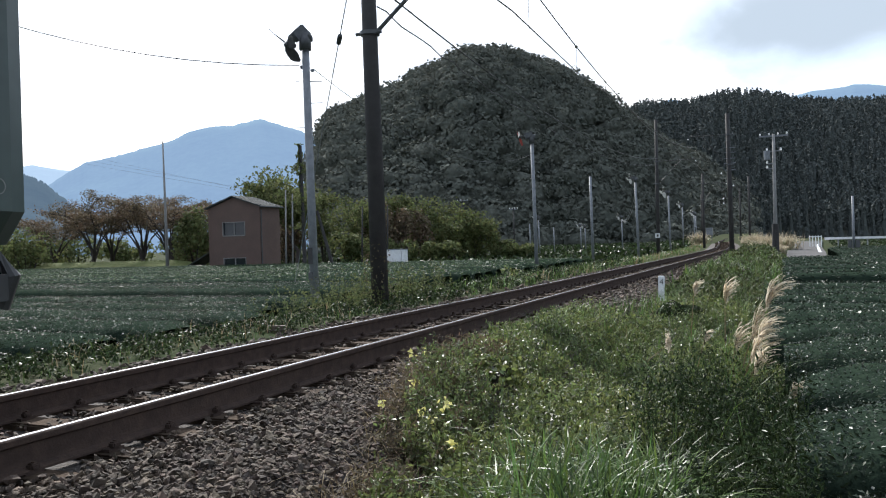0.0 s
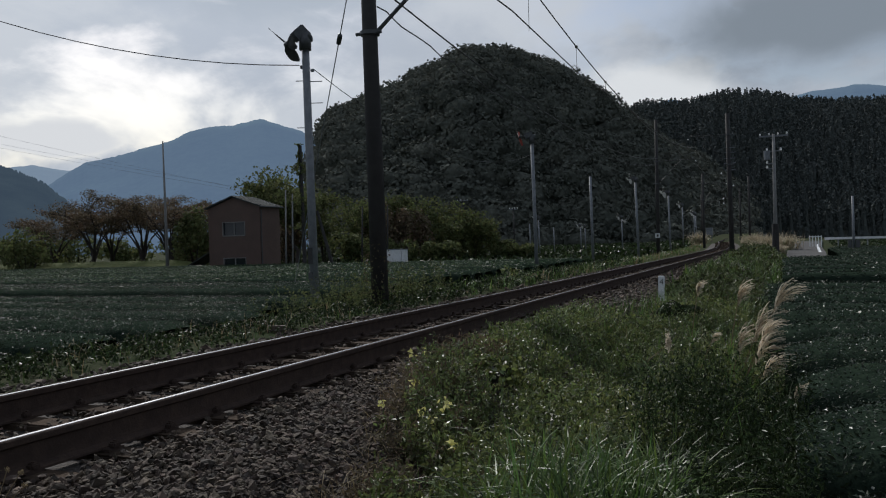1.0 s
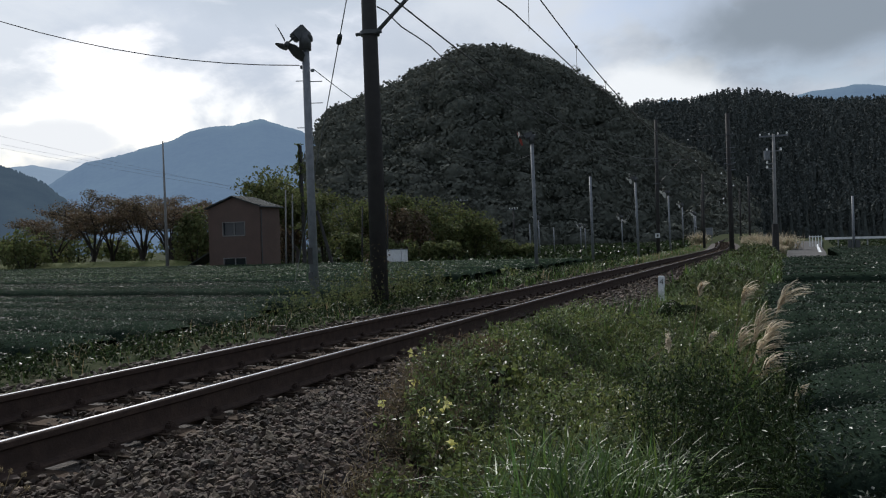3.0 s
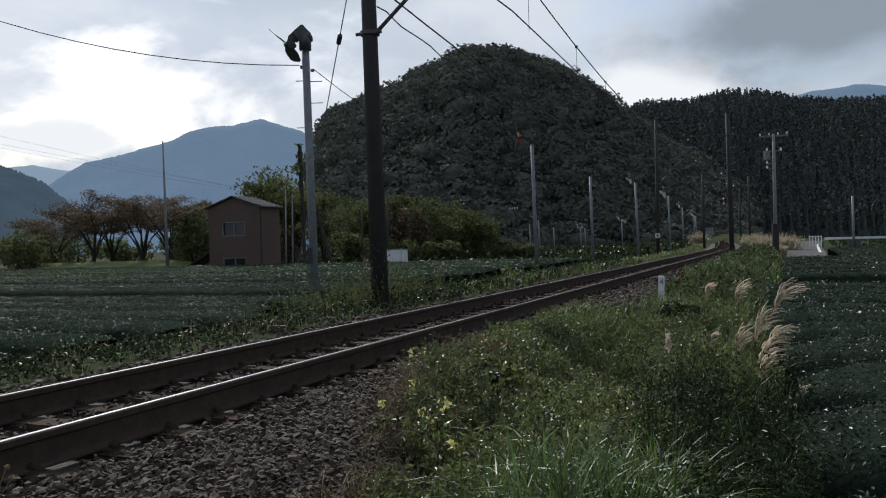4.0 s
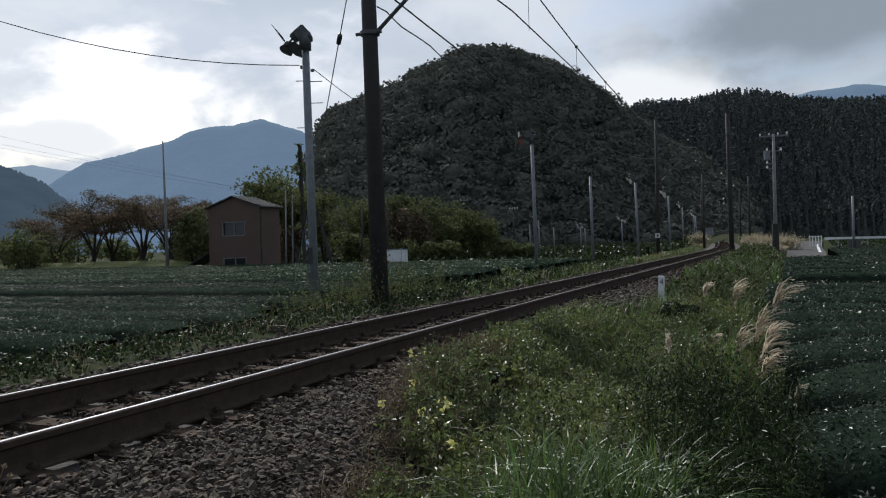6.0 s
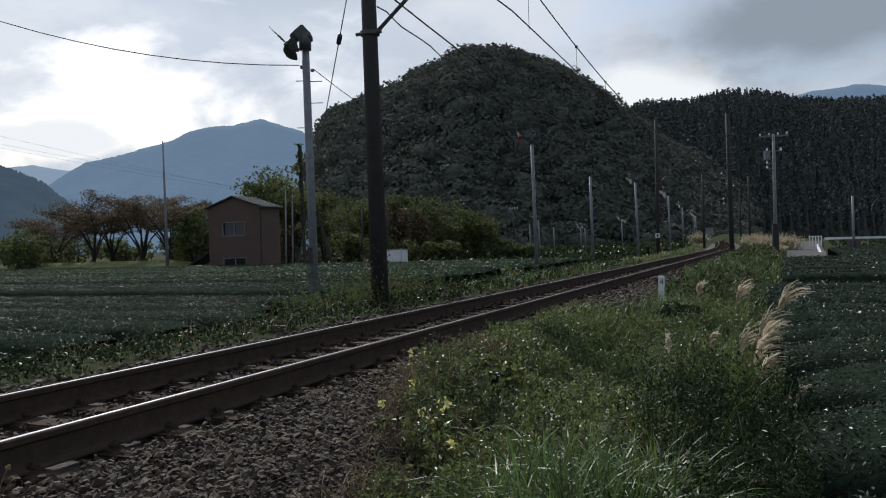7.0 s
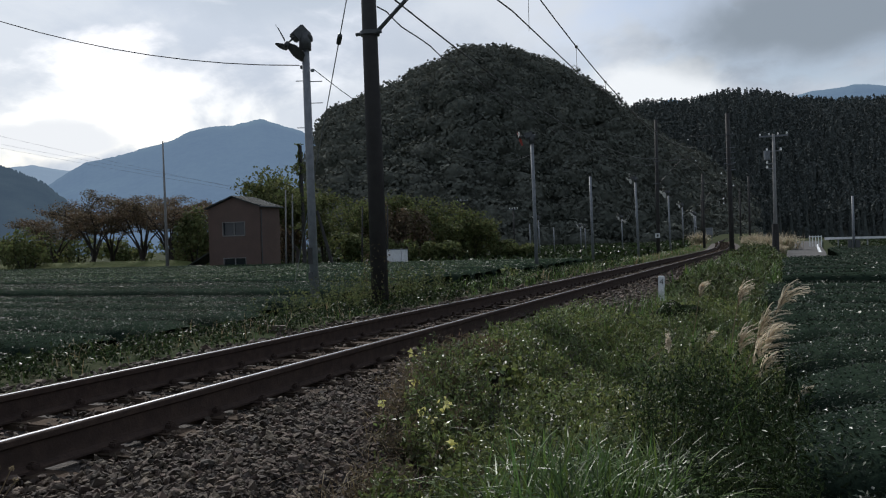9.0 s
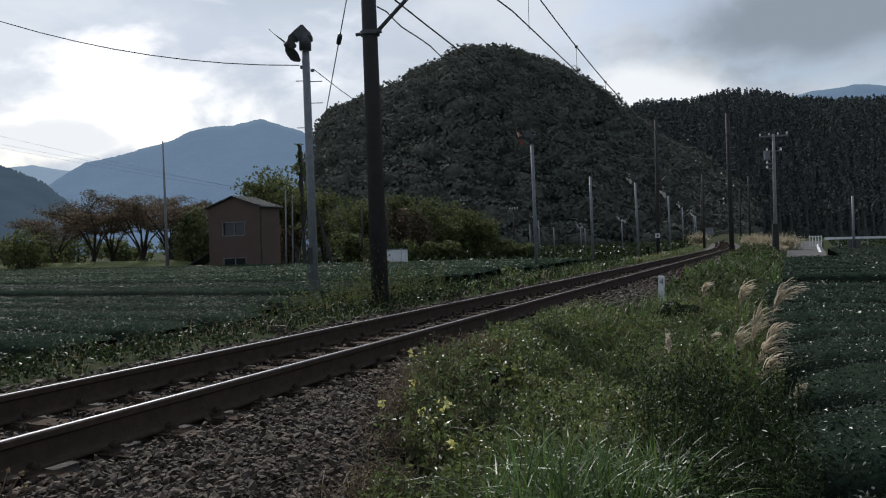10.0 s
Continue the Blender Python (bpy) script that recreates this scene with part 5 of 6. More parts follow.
def build_verge():
    near = scatter_on(4300, verge, 2.3, 6.2)
    near = near[np.hypot((near[:, 0] + 0.68) / 0.6, (near[:, 1] - 3.75) / 0.62) > 1]
    near = near[~((near[:, 0] > -0.55) & (near[:, 1] < 5.5))]
    a = weed_leaves(near, 0.33, 0.034, 30, 0.95)
    mid = scatter_on(6500, verge, 6.2, 13.5)
    mid = mid[~((mid[:, 0] > -2.6) & (mid[:, 0] < -1.6) & (mid[:, 1] > 11.8))]
    b = weed_leaves(mid, 0.22, 0.042, 18, 0.95)
    far = scatter_on(3600, lambda y: (verge_edge(y), -0.4 - 0.0 * y), 13.5, 34)
    far = far[~((far[:, 0] > -2.6) & (far[:, 0] < -1.6) & (far[:, 1] < 15.2))]
    c = weed_leaves(far, 0.26, 0.095, 8)
    far2 = scatter_on(2400, lambda y: (track_x(y) + 1.7, track_x(y) + 4.4), 34, 90)
    d = weed_leaves(far2, 0.40, 0.16, 8)
    tagged(ob_np("verge_weeds", *joined([a, b]), WEED), "low leafy green weeds along the railway verge", "weeds", kind="stuff")
    tagged(ob_np("bank_weeds", *joined([c, d]), BANK_WEED), "dull green weeds on the railway bank", "weeds", kind="stuff")
    # taller weeds beside the tea; their shade is put into the leaf colour
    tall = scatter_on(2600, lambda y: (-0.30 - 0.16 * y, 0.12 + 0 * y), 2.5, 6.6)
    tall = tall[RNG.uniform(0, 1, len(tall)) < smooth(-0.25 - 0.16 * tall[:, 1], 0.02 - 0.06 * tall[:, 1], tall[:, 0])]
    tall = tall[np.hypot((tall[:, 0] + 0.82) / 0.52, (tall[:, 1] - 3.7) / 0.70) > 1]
    tagged(ob_np("tall_weeds", *weed_leaves(tall, 0.66, 0.034, 32, 0.8, 0.25), DARK_SHADED_WEED), "taller leafy weeds beside the tea, shade put into their colour", "weeds", kind="stuff")
    g1 = scatter_on(2600, verge, 2.4, 9.0)
    g1 = blades(g1[~((g1[:, 0] > -0.5) & (g1[:, 1] < 6))], 0.30, 0.006, 0.7)
    g2 = blades(scatter_on(5200, verge, 8.0, 22), 0.30, 0.010, 0.7, 3)
    g3 = blades(scatter_on(5000, lambda y: (track_x(y) + 1.6, track_x(y) + 4.5), 20, 75), 0.45, 0.03, 0.7, 2)
    g4 = blades(scatter_on(4200, lambda y: (track_x(y) - 4.6, track_x(y) - 2.1), 16, 90), 0.30, 0.026, 0.7, 2)
    g5 = blades(scatter_on(5200, lambda y: (np.interp(y, [14, 18, 45], [-1.5, -2.0, -2.2]), np.interp(y, [14, 45], [-0.35, -0.7])), 13.5, 45, 1.3), 0.34, 0.013, 0.6, 4)
    tagged(ob_np("verge_grass", *joined([g1, g2, g3, g4]), GRASS), "thin green grass along the railway verge", "grass", kind="stuff")
    tagged(ob_np("bank_grass", *g5, BANK_WEED), "tall soft light green grass on the bank", "grass", kind="stuff")
    # one long-bladed tussock meadow close by
    c = np.array([(-0.80, 3.75), (-0.55, 3.95), (-0.95, 4.15), (-0.55, 3.65), (-0.75, 3.4), (-0.6, 4.1), (-1.0, 3.6), (-0.7, 3.3)])
    k = RNG.integers(0, len(c), 2500)
    xy = c[k] + RNG.normal(0, 0.14, (2500, 2)) + np.array((-0.06, 0.0))
    roots = np.column_stack([xy, land(xy[:, 0], xy[:, 1])])
    tagged(ob_np("long_grass", *blades(roots, 0.58, 0.0145, 0.88, 7, 1.5), GRASS), "tussock of long arching bright green grass", "grass", kind="stuff")
    xy = np.column_stack([RNG.uniform(-0.9, 0.1, 34), RNG.uniform(4.0, 8.5, 34)])
    tagged(ob_np("arching_grass", *blades(np.column_stack([xy, land(xy[:, 0], xy[:, 1])]), 0.75, 0.011, 0.8, 6, 1.1), GRASS), "long arching leaves of silver grass", "grass", kind="stuff")
    brown = scatter_on(900, lambda y: (verge_edge(y) - 0.15, verge_edge(y) + 0.45), 2.8, 7.8)
    brown[:, 2] = surface_z(brown)
    tagged(ob_np("withered_weeds", *weed_leaves(brown, 0.24, 0.035, 14, 0.9, 0.6), BROWN_LEAF), "withered brown weeds at the edge of the stones", "weeds", kind="stuff")
    # dry stalks
    d1 = blades(scatter_on(900, lambda y: (verge_edge(y) - 0.25, verge_edge(y) + 0.35), 3.2, 7.5), 0.26, 0.004, 1.5, 4)
    d2 = blades(scatter_on(800, lambda y: (track_x(y) + 1.9, track_x(y) + 4.2), 66, 112, 0.8), 0.8, 0.05, 0.6, 3)
    d3 = blades(scatter_on(700, lambda y: (track_x(y) - 3.6, track_x(y) - 1.9), 20, 120), 0.35, 0.03, 0.7, 2)
    d4 = blades(scatter_on(260, verge, 4, 14), 0.35, 0.005, 1.0, 4)
    tagged(ob_np("dry_grass", *joined([d1, d4]), DRY), "dry straw-coloured stalks among the weeds", "dry grass", kind="stuff")
    tagged(ob_np("far_dry_grass", *d2, PALE_DRY), "pale dry silver grass on the far bank", "dry grass", kind="stuff")
    tagged(ob_np("trackside_dry_grass", *d3, DRY), "thin dry grass beside the stones", "dry grass", kind="stuff")
    # left of the track
    L = lambda y: (np.interp(y, [2, 12, 18, 40], [-8.6, -8.6, -9.8, -10.5]), -6.05 + 0 * y)
    w1 = weed_leaves(scatter_on(2400, L, 3, 16), 0.18, 0.050, 11)
    w2 = weed_leaves(scatter_on(2600, L, 14, 40), 0.30, 0.065, 13)
    w3 = weed_leaves(scatter_on(420, lambda y: (-9.2 + 0 * y, -6.7 + 0 * y), 12.5, 17.5), 0.75, 0.048, 26)
    tagged(ob_np("trackside_weeds", *joined([w1, w2]), DARK_SHADED_WEED), "low weeds between the track and the tea", "weeds", kind="stuff")
    tagged(ob_np("tall_trackside_weeds", *w3, BUSH), "tall ragged weeds round the mast", "weeds", kind="stuff")
    gl = joined([blades(scatter_on(1500, L, 3, 20), 0.19, 0.008, 0.8, 3), blades(scatter_on(2600, L, 18, 42), 0.34, 0.02, 0.7, 2)])
    tagged(ob_np("trackside_grass", *gl, GRASS), "thin grass between the track and the tea", "grass", kind="stuff")
    gd = blades(scatter_on(1100, L, 4, 34), 0.26, 0.009, 0.9, 3)
    tagged(ob_np("trackside_straw", *gd, DRY), "dry yellow grass between the track and the tea", "dry grass", kind="stuff")
    # far meadow strips and rough plots under the hill
    fx = RNG.uniform(-75, -8, 6500)
    fy = RNG.uniform(54, 200, 6500)
    ok = fx < track_x(fy) - 4.5
    r = np.column_stack([fx, fy, land(fx, fy)])[ok]
    tagged(ob_np("far_meadow", *weed_leaves(r, 0.5, 0.45, 6, 1.6), DARK_SHADED_WEED), "rough low green crops far across the valley floor", "crops", kind="stuff")
    fx = RNG.uniform(3, 60, 5000)
    fy = RNG.uniform(64, 200, 5000)
    r = np.column_stack([fx, fy, land(fx, fy)])
    tagged(ob_np("far_plots", *weed_leaves(r[fx > 4.5 + 0.03 * (fy - 60)], 0.4, 0.3, 6, 1.6), DARK_SHADED_WEED), "low green crops beyond the tea", "crops", kind="stuff")


build_verge()
build_bush((-1.36, 12.0, ground_at(-1.36, 12.0)), (0.36, 0.34, 0.34), "small dark bush beside the distance post", DARK_SHADED_WEED, 140, 0.04, 4000)
build_bush((-2.35, 6.6, ground_at(-2.35, 6.6)), (0.35, 0.3, 0.34), "small dark leafy weed beside the stones", WEED, 141, 0.05, 800, "weed_clump")
build_bush((-9.4, 13.2, ground_at(-9.4, 13.2)), (0.5, 0.4, 0.6), "pale green weed clump beside the tea", WEED, 142, 0.08, 500, "weed_clump")
build_bush((-8.6, 27.5, ground_at(-8.6, 27.5)), (0.55, 0.5, 0.85), "pale flowering weed clump beside the track", WEED, 143, 0.10, 500, "weed_clump")
# rounded mounds of pale dry grass on the bank
for x, y, s in ((0.3, 92, 1.5), (-1.2, 84, 1.2), (-2.4, 88, 1.0), (-0.4, 76, 0.9), (-9.6, 108, 1.2)):
    m = thing("silver_grass_mound", "mound of pale dry silver grass on the bank", "grass clump", (x, y, ground_at(x, y)))
    q = np.column_stack([RNG.normal(0, 0.35 * s, (420, 2)), np.zeros(420)])
    ob_np("foliage", *blades(q, 1.35 * s, 0.05, 0.9, 4), PALE_DRY, m)
    q = np.column_stack([RNG.normal(0, 0.4 * s, (160, 2)), np.zeros(160)])
    ob_np("green_foliage", *blades(q, 0.9 * s, 0.05, 0.9, 4), GRASS, m)


def build_flowers():
    """Yellow flowers on thin leafy stems."""
    for i, (x, y, z) in enumerate(((-2.75, 6.33, 0.0), (-2.82, 6.2, -0.02), (-2.11, 4.75, -0.04), (-2.02, 4.72, -0.10), (-1.96, 4.81, 0.0), (-2.0, 4.9, 0.02), (-2.3, 4.6, -0.12), (-1.75, 4.35, -0.12), (-2.35, 5.2, -0.10))):
        g = float(surface_z(np.array([[x, y, 0]]))[0]) - 0.02
        t = thing("yellow_flower", "pale yellow wild flower on a thin leafy stem", "flower", (x, y, g), group="yellow flowers beside the stones")
        h = max(z - g, 0.22)
        part("stem", tube([(0, 0, 0), (0.02, 0.01, h * 0.5), (0.0, 0.0, h)], [0.004, 0.003, 0.002], 5), GRASS, t)
        p = np.column_stack([RNG.normal(0, 0.018, 10), RNG.normal(0, 0.018, 10), h + 0.02 + RNG.uniform(-0.025, 0.03, 10)])
        tagged(ob_np("petals", *leaves(p, 0.034, 0.7, 1.8), YELLOW, t), kind="stuff")
        p = np.column_stack([RNG.normal(0, 0.03, 16), RNG.normal(0, 0.03, 16), RNG.uniform(0.03, h * 0.8, 16)])
        ob_np("leaves", *leaves(p, 0.05, 0.6, 1.0), WEED, t)


build_flowers()


# ---- plumed silver grass that leans in the wind
PLUMES = []


def build_plume(at, height, lean, turn, size, seed, sway):
    """One stalk with its feathery plume; its foot is its origin. lean: degrees off upright, towards +x turned by turn."""
    rng = np.random.default_rng(seed)
    t = thing("silver_grass_stalk", "silver grass stalk with a pale feathery plume leaning in wind", "silver grass", at, group="silver grass plumes beside the tea")
    part("stalk", tube([(0, 0, 0), (0, 0, height * 0.5), (0.03, 0, height)], [0.006, 0.005, 0.003], 6), DRY, t)
    n, seg = 36, 7
    rows = []
    for i in range(n):
        z0 = height - size * rng.uniform(0.0, 0.62)
        a, phi = rng.uniform(0, 2 * math.pi), rng.uniform(0.06, 0.50)
        out = rng.uniform(0.45, 0.9) * size
        bend = rng.uniform(0.25, 0.65)
        pts = [Vector((0.03 + out * (s * math.sin(phi) * math.cos(a) + bend * s ** 2.2), out * s * math.sin(phi) * math.sin(a), z0 + out * (s * math.cos(phi) - 0.34 * bend * s ** 3))) for s in np.linspace(0, 1, seg)]
        rows.append(pts)
    vs, fs = [], []
    for pts in rows:
        side = Vector((0.25, 0.75, rng.uniform(-0.5, 0.5))).normalized()
        k = len(vs)
        for i, p in enumerate(pts):
            w = 0.0058 * (0.6 + 0.8 * math.sin(math.pi * (i + 0.6) / (seg + 0.4)))
            vs += [tuple(p - side * w), tuple(p + side * w)]
        fs += [(k + 2 * i, k + 2 * i + 1, k + 2 * i + 3, k + 2 * i + 2) for i in range(seg - 1)]
        # fine hairs
        for i in range(1, seg):
            for _ in range(3):
                k = len(vs)
                p = pts[i - 1].lerp(pts[i], rng.uniform(0, 1))
                d = Vector((rng.uniform(0.1, 1), rng.normal(0, 0.6), rng.normal(0.1, 0.6))).normalized() * rng.uniform(0.015, 0.032)
                vs += [tuple(p), tuple(p + d * 0.5 + Vector((0, 0, 0.0016))), tuple(p + d), tuple(p + d * 0.5 - Vector((0, 0, 0.0016)))]
                fs.append((k, k + 1, k + 2, k + 3))
    ob_np("plume", np.array(vs), np.array(fs), PLUME, t)
    q = np.zeros((9, 3))
    q[:, 2] = rng.uniform(0, 0.25, 9) * height
    ob_np("leaves", *blades(q, height * 0.55, 0.009, 1.0, 5), GRASS, t)
    PLUMES.append((t, at, lean, turn, sway))
    t.matrix_basis = pose(*at) @ pose(0, 0, 0, 0, 0, turn) @ pose(0, 0, 0, 0, lean, 0)


def plume_at(x, y, h, lean, turn, size, seed, sway=1.0):
    build_plume((x, y, ground_at(x, y) + 0.03), h, lean, turn, size, seed, sway)


plume_at(-0.38, 8.55, 1.00, 17, -5, 0.33, 1, 1.0)
plume_at(-0.42, 8.45, 0.70, 13, 5, 0.33, 2, 1.1)
plume_at(-0.40, 8.35, 0.64, 20, -12, 0.32, 3, 1.2)
plume_at(-0.40, 8.20, 0.53, 18, 0, 0.31, 4, 1.2)
plume_at(-0.36, 8.05, 0.44, 22, -8, 0.28, 5, 1.3)
plume_at(-0.54, 9.05, 0.88, 3, 15, 0.22, 6, 1.0)
plume_at(-0.46, 8.4, 0.50, 2, 20, 0.26, 7, 0.9)
plume_at(-0.10, 6.7, 0.50, 16, 0, 0.12, 8, 1.0)
plume_at(-0.96, 9.6, 0.86, 4, 10, 0.16, 9, 1.0)
plume_at(-0.80, 8.2, 0.56, 12, 10, 0.10, 10, 1.0)


def build_foxtail():
    t = thing("white_seed_head", "fluffy white seed head on a bent stalk", "weed", (-1.35, 8.5, ground_at(-1.35, 8.5)))
    part("stalk", tube([(0, 0, 0), (0.08, 0.05, 0.28), (0.26, 0.2, 0.42)], [0.006, 0.004, 0.003], 6), DRY, t)
    d = RNG.normal(0, 1, (620, 3)) * np.array((0.012, 0.012, 0.034)) + np.array((0.26, 0.2, 0.44))
    ob_np("fluff", *leaves(d, 0.018, 1.2, 1.4), PLUME, t)


build_foxtail()


def build_dry_flowers():
    """Withered flower heads on thin stalks beside the near rail."""
    t = thing("dry_flower_stalk", "withered brown flower heads on thin stalks beside the rail", "weed", (-3.13, 2.50, ground_at(-3.13, 2.50)))
    rng = np.random.default_rng(3)
    for i in range(5):
        a = rng.uniform(0, 2 * math.pi)
        x, y, h = 0.05 * math.cos(a), 0.05 * math.sin(a), rng.uniform(0.24, 0.34)
        part("stalk", tube([(0, 0, 0), (x * 0.5, y * 0.5, h * 0.6), (x * 1.3, y * 1.3, h)], [0.003, 0.0025, 0.002], 5), DRY, t)
        d = rng.normal(0, 1, (40, 3)) * 0.0055 + np.array((x * 1.3, y * 1.3, h))
        ob_np("flower_head", *leaves(d, 0.008, 1.2, 1.4), DRY, t)
    PLUMES.append((t, (-3.13, 2.50, ground_at(-3.13, 2.50)), 4, 10, 4.5))


build_dry_flowers()


# ---- crushed stone
def stone_shapes():
    """Sharp-edged broken stones: the hulls of a few random corners."""
    out = []
    for s in range(8):
        bm = bmesh.new()
        r = np.random.default_rng(s + 5)
        for _ in range(11):
            d = r.normal(0, 1, 3)
            bm.verts.new(d / np.linalg.norm(d) * r.uniform(0.8, 1.25))
        hull = bmesh.ops.convex_hull(bm, input=bm.verts[:])
        bmesh.ops.delete(bm, geom=[v for v in hull["geom_interior"] if isinstance(v, bmesh.types.BMVert)], context="VERTS")
        bmesh.ops.triangulate(bm, faces=bm.faces[:])
        bmesh.ops.recalc_face_normals(bm, faces=bm.faces)
        bm.verts.ensure_lookup_table()
        bm.verts.index_update()
        out.append((np.array([v.co[:] for v in bm.verts]), np.array([[v.index for v in f.verts] for f in bm.faces])))
        bm.free()
    return out


def build_stones():
    shapes = stone_shapes()
    sets = []
    for n, u0, u1, y0, y1, size in ((18500, 0.86, 2.35, 2.4, 7.0, 0.0165), (700, 0.70, 0.90, 2.4, 7.0, 0.0165), (5200, 0.72, 2.0, 7.0, 14, 0.024), (4200, 0.72, 2.3, 12, 24, 0.032), (2300, -0.46, 0.46, 2.6, 12, 0.018), (900, -0.46, 0.46, 12, 34, 0.032),
                                    (4200, -2.1, -0.72, 4, 16, 0.026), (1300, -2.0, -0.72, 16, 36, 0.040), (1000, 0.72, 1.7, 24, 48, 0.045)):
        y = RNG.uniform(y0, y1, n)
        u = RNG.uniform(u0, u1, n)
        x = u + track_x(y)
        edge = verge_edge(y) + 0.25
        keep = (x < edge) | (RNG.uniform(0, 1, n) < 0.12)
        x, y, u = x[keep], y[keep], u[keep]
        k = len(x)
        s = size * RNG.lognormal(0, 0.28, k)
        z = np.maximum(bed_z(u), land(x, y)) + track_z(y) + s * RNG.uniform(0.0, 0.9, k) + 0.045 * smooth(1.25, 0.95, np.abs(u)) * RNG.uniform(0, 1, k)
        m = np.zeros((k, 4, 4))
        m[:, :3, :3] = turns(k, 0.35) * (s[:, None] * np.stack([RNG.uniform(0.9, 1.6, k), RNG.uniform(0.7, 1.1, k), RNG.uniform(0.45, 0.85, k)], 1))[:, None, :]
        m[:, :3, 3] = np.stack([x, y, z], 1)
        sets.append(m)
    m = np.concatenate(sets)
    first = (m[:, 1, 3] < 3.75) & (m[:, 1, 3] > 3.0) & (m[:, 0, 3] > -3.2) & (m[:, 0, 3] < -2.0)
    chosen = np.flatnonzero(first)[:290]
    pick = RNG.integers(0, 8, len(m))
    rest = np.ones(len(m), bool)
    rest[chosen] = False
    out = [spread_shape(*shapes[s], m[rest & (pick == s)]) for s in range(8)]
    tagged(ob_np("crushed_stone", *joined(out), STONE, TRACK), kind="stuff")
    meshes = [mesh_np("stone", v, f, STONE_ONE) for v, f in shapes]
    for i in chosen:
        ob = new("stone", meshes[pick[i]])
        ob.parent = TRACK
        ob.matrix_basis = Matrix(m[i][:3].tolist() + [[0, 0, 0, 1]])


build_stones()
rock = part("rock", box((-0.16, -0.10, 0), (0.16, 0.10, 0.13), 0.05), STONE_ONE)
tagged(rock, "single grey rock beside the far rail", "rock")
rock.matrix_basis = pose(-6.25, 9.5, -0.12, 0, 0, 30)


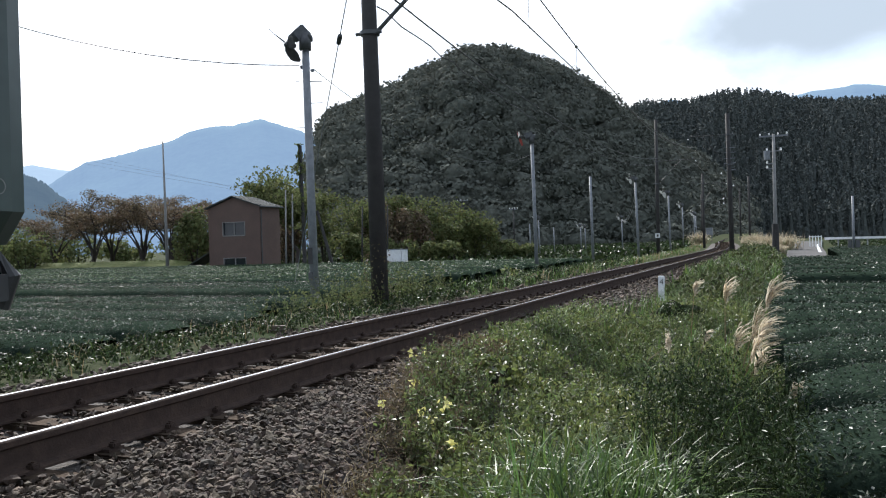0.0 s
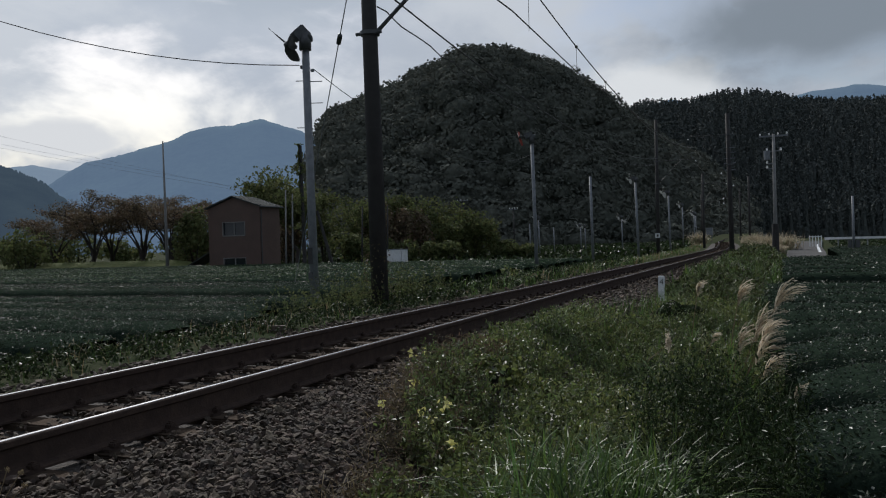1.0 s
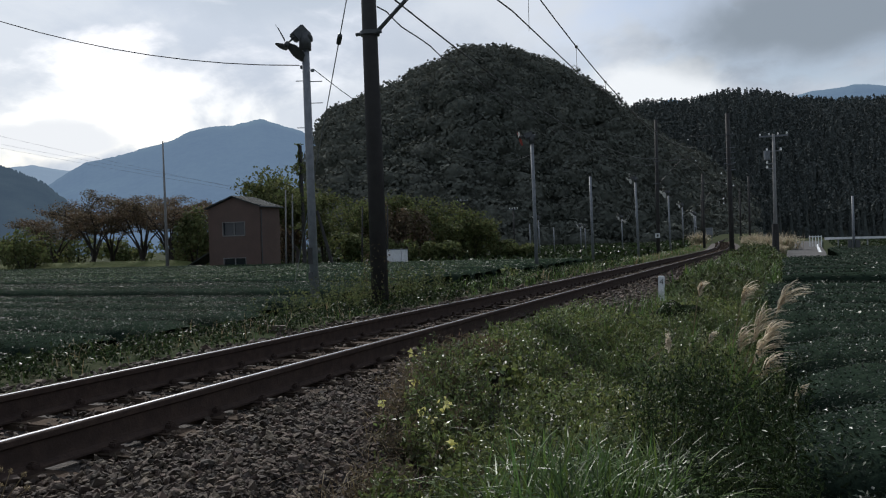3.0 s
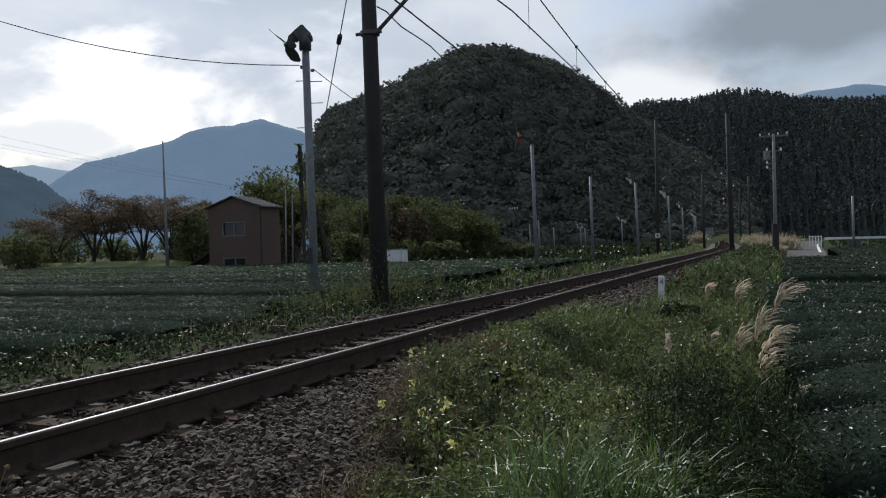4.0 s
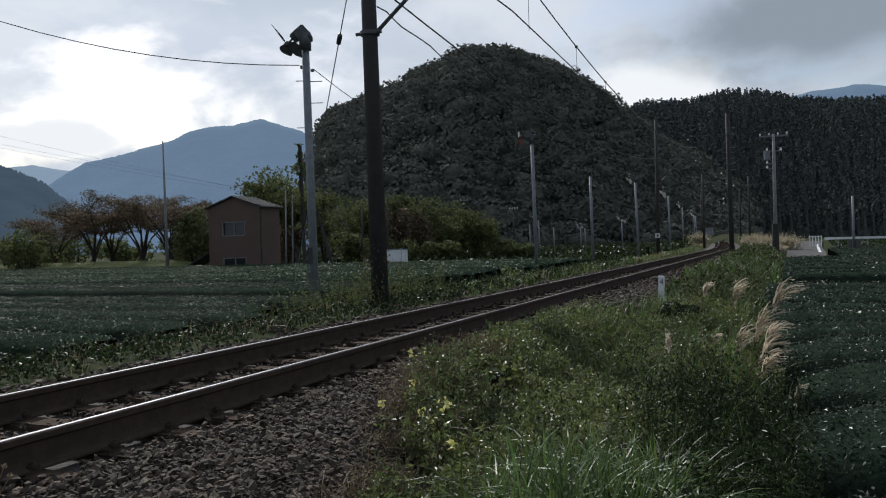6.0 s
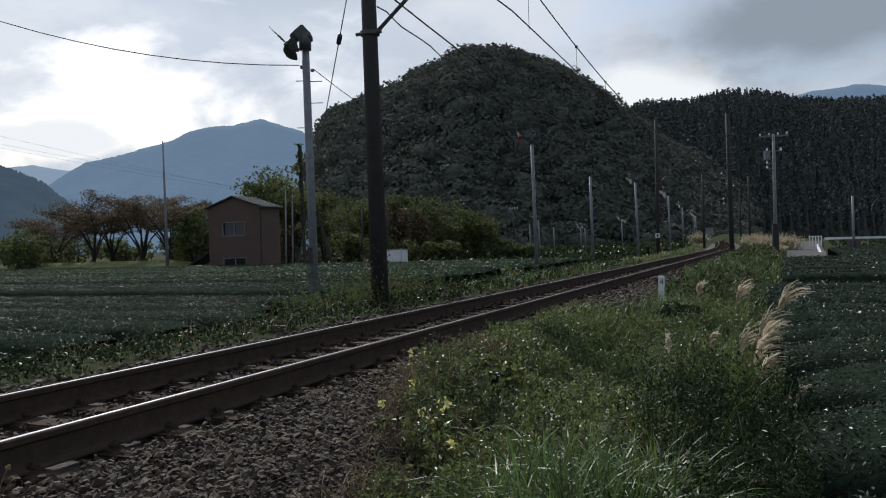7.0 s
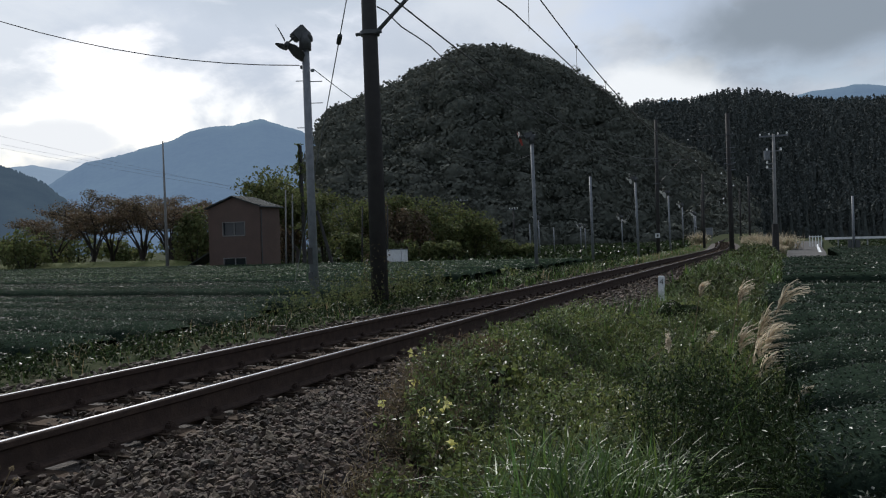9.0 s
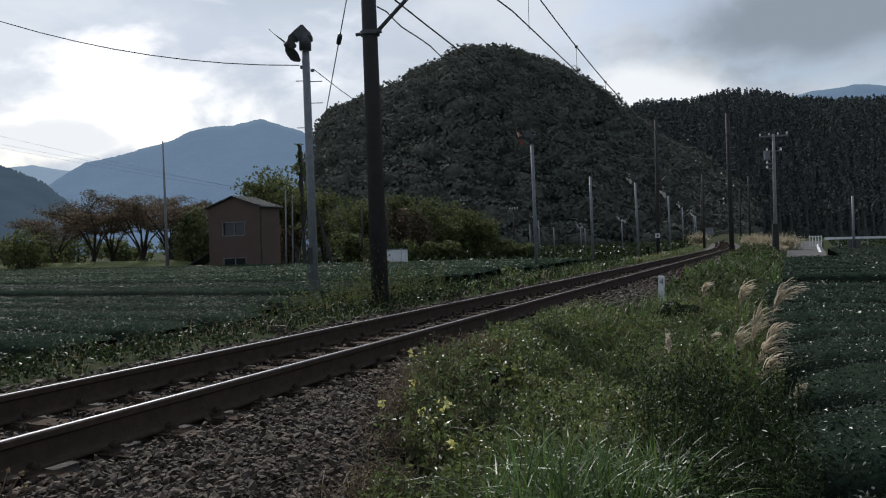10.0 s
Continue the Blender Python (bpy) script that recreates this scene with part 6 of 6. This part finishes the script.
# ---- the last car of a train that is just leaving
def build_train():
    """Its rear end is at the origin; the body runs back along -y."""
    t = thing("train_car", "dark green railway car leaving along the track", "train car", (-4.02, 2.35, HEAD))
    hw, l, z0, z1 = 1.40, 18.0, 0.92, 3.55

    def body_ring(y, k):
        pts = []
        for x, z in ((-hw, z0 + 0.12), (-hw + 0.10, z0), (hw - 0.10, z0), (hw, z0 + 0.12), (hw, z1 - 0.5), (hw - 0.22, z1 - 0.12), (hw - 0.7, z1), (-hw + 0.7, z1), (-hw + 0.22, z1 - 0.12), (-hw, z1 - 0.5)):
            pts.append((x * k, y, z))
        return pts
    bm = bmesh.new()
    rings = [[bm.verts.new(p) for p in body_ring(y, k)] for y, k in ((-l, 0.95), (-l + 0.1, 1), (-0.10, 1), (-0.03, 0.985), (0, 0.95))]
    for a, b in zip(rings, rings[1:]):
        for j in range(10):
            bm.faces.new((a[j], a[(j + 1) % 10], b[(j + 1) % 10], b[j]))
    bm.faces.new(rings[0][::-1])
    bm.faces.new(rings[-1])
    body = part("body", bm, TRAIN_GREEN, t)
    for s in (-1, 1):
        for i in range(9):
            y = -2.6 - i * 1.6
            w = part("window", box((s * hw - 0.012, y - 0.55, 1.95), (s * hw + 0.012, y + 0.55, 2.75), 0.01), GLASS, body)
            part("window_frame", box((s * hw - 0.008, y - 0.61, 1.88), (s * hw + 0.008, y + 0.61, 2.81)), GALV, w)
        for y in (-1.3, -l + 1.3):
            part("door", box((s * hw - 0.015, y - 0.42, 1.0), (s * hw + 0.015, y + 0.42, 2.85), 0.01), TRAIN_GREEN, body)
    for x in (-0.85, 0.0, 0.85):
        part("end_window", box((x - 0.32, -0.01, 1.9), (x + 0.32, 0.015, 2.75), 0.01), GLASS, body)
    for x in (-1.05, 1.05):
        part("tail_light", tube([(x, 0, 1.35), (x, 0.05, 1.35)], 0.08, 12), FAN_RED, body)
    part("roof", box((-0.8, -l + 0.2, z1 - 0.02), (0.8, -0.2, z1 + 0.06), 0.03), DARK_STEEL, t)
    part("headstock", box((-1.32, -0.40, 0.70), (1.34, -0.10, 0.90), 0.02), BLACK, t)
    part("air_hose", tube([(1.26, -0.08, 0.88), (1.30, -0.03, 0.80), (1.27, -0.06, 0.68)], 0.035, 10), BLACK, t)
    part("jumper_box", box((1.16, -0.26, 0.66), (1.37, -0.06, 0.86), 0.05), BLACK, t)
    part("coupler", box((-0.14, 0.0, 0.70), (0.14, 0.5, 0.95), 0.03), DARK_STEEL, t)
    part("underframe", box((-1.1, -l + 0.6, 0.45), (1.1, -0.6, 0.92), 0.05), DARK_STEEL, t)
    for y in (-2.6, -l + 2.6):
        bogie = part("bogie", box((-0.95, y - 1.5, 0.30), (0.95, y + 1.5, 0.62), 0.06), DARK_STEEL, t)
        for dy in (-1.05, 1.05):
            for s in (-1, 1):
                part("wheel", tube([(s * 0.50, y + dy, 0.43), (s * 0.60, y + dy, 0.43)], 0.43, 24), DARK_STEEL, bogie)
    # ring with a figure
    bm = bmesh.new()
    for r0, r1 in ((0.026, 0.030),):
        n = 24
        a = [bm.verts.new((0.0, r0 * math.cos(i * 2 * math.pi / n), r0 * math.sin(i * 2 * math.pi / n))) for i in range(n)]
        b = [bm.verts.new((0.0, r1 * math.cos(i * 2 * math.pi / n), r1 * math.sin(i * 2 * math.pi / n))) for i in range(n)]
        for i in range(n):
            bm.faces.new((a[i], a[(i + 1) % n], b[(i + 1) % n], b[i]))
    add_box(bm, (-0.001, -0.003, -0.017), (0.001, 0.003, 0.017))
    mark = part("mark", bm, CONCRETE, body, "small pale ring with the figure 1")
    mark.matrix_basis = pose(hw + 0.004, -0.16, 1.13)
    return t


TRAIN = build_train()


# thirds of a turn that the near fan has made at these times: it quickens and slackens with the gusts
FAN_TIMES = (0.0, 0.3, 0.6, 0.9, 1.2, 1.5, 1.8, 2.1, 2.4, 2.7, 3.8, 4.8, 5.0, 5.5, 6.8, 7.2, 7.6, 8.0, 8.4, 8.8, 9.2, 9.6, 10.0)
FAN_THIRDS = (0.5, 1.1, 1.75, 2.3, 3.0, 3.7, 4.25, 5.0, 5.7, 6.25, 9.0, 11.5, 12.1, 13.45, 17.0, 18.25, 19.28, 20.4, 21.35, 22.4, 23.6, 24.5, 25.5)


def motions():
    # the train leaves towards -y
    walk(TRAIN, [(t, pose(-4.02, 2.35 - 12.5 * t, HEAD)) for t in (0.0, 2.5, 5.0, 7.5, 10.0)])
    # frost fans turn in the wind, about their own axles
    for rotor, rest, phase, rate in FANS:
        if rate:
            rows = []
            for i in range(101):
                t = i * 0.1
                gone = rate * t if rotor.parent != fan_near else 120 * float(np.interp(t, FAN_TIMES, FAN_THIRDS))
                rows.append((t, rest @ pose(0, 0, 0, 0, 0, phase + gone)))
            walk(rotor, rows)
    # plumes nod in the gusts
    for k, (ob, at, lean, turn, sway) in enumerate(PLUMES):
        rows = []
        for i in range(41):
            t = i * 0.25
            gust = 6 * smooth(0.0, 0.7, t) - 3 + 2.2 * math.sin(t * 2.9 + k * 1.1) + 1.3 * math.sin(t * 5.3 + k * 2.3)
            rows.append((t, pose(*at) @ pose(0, 0, 0, 0, 0, turn + 2.5 * math.sin(t * 3.7 + k)) @ pose(0, 0, 0, 0, lean + sway * float(gust), 0)))
        walk(ob, rows)


motions()
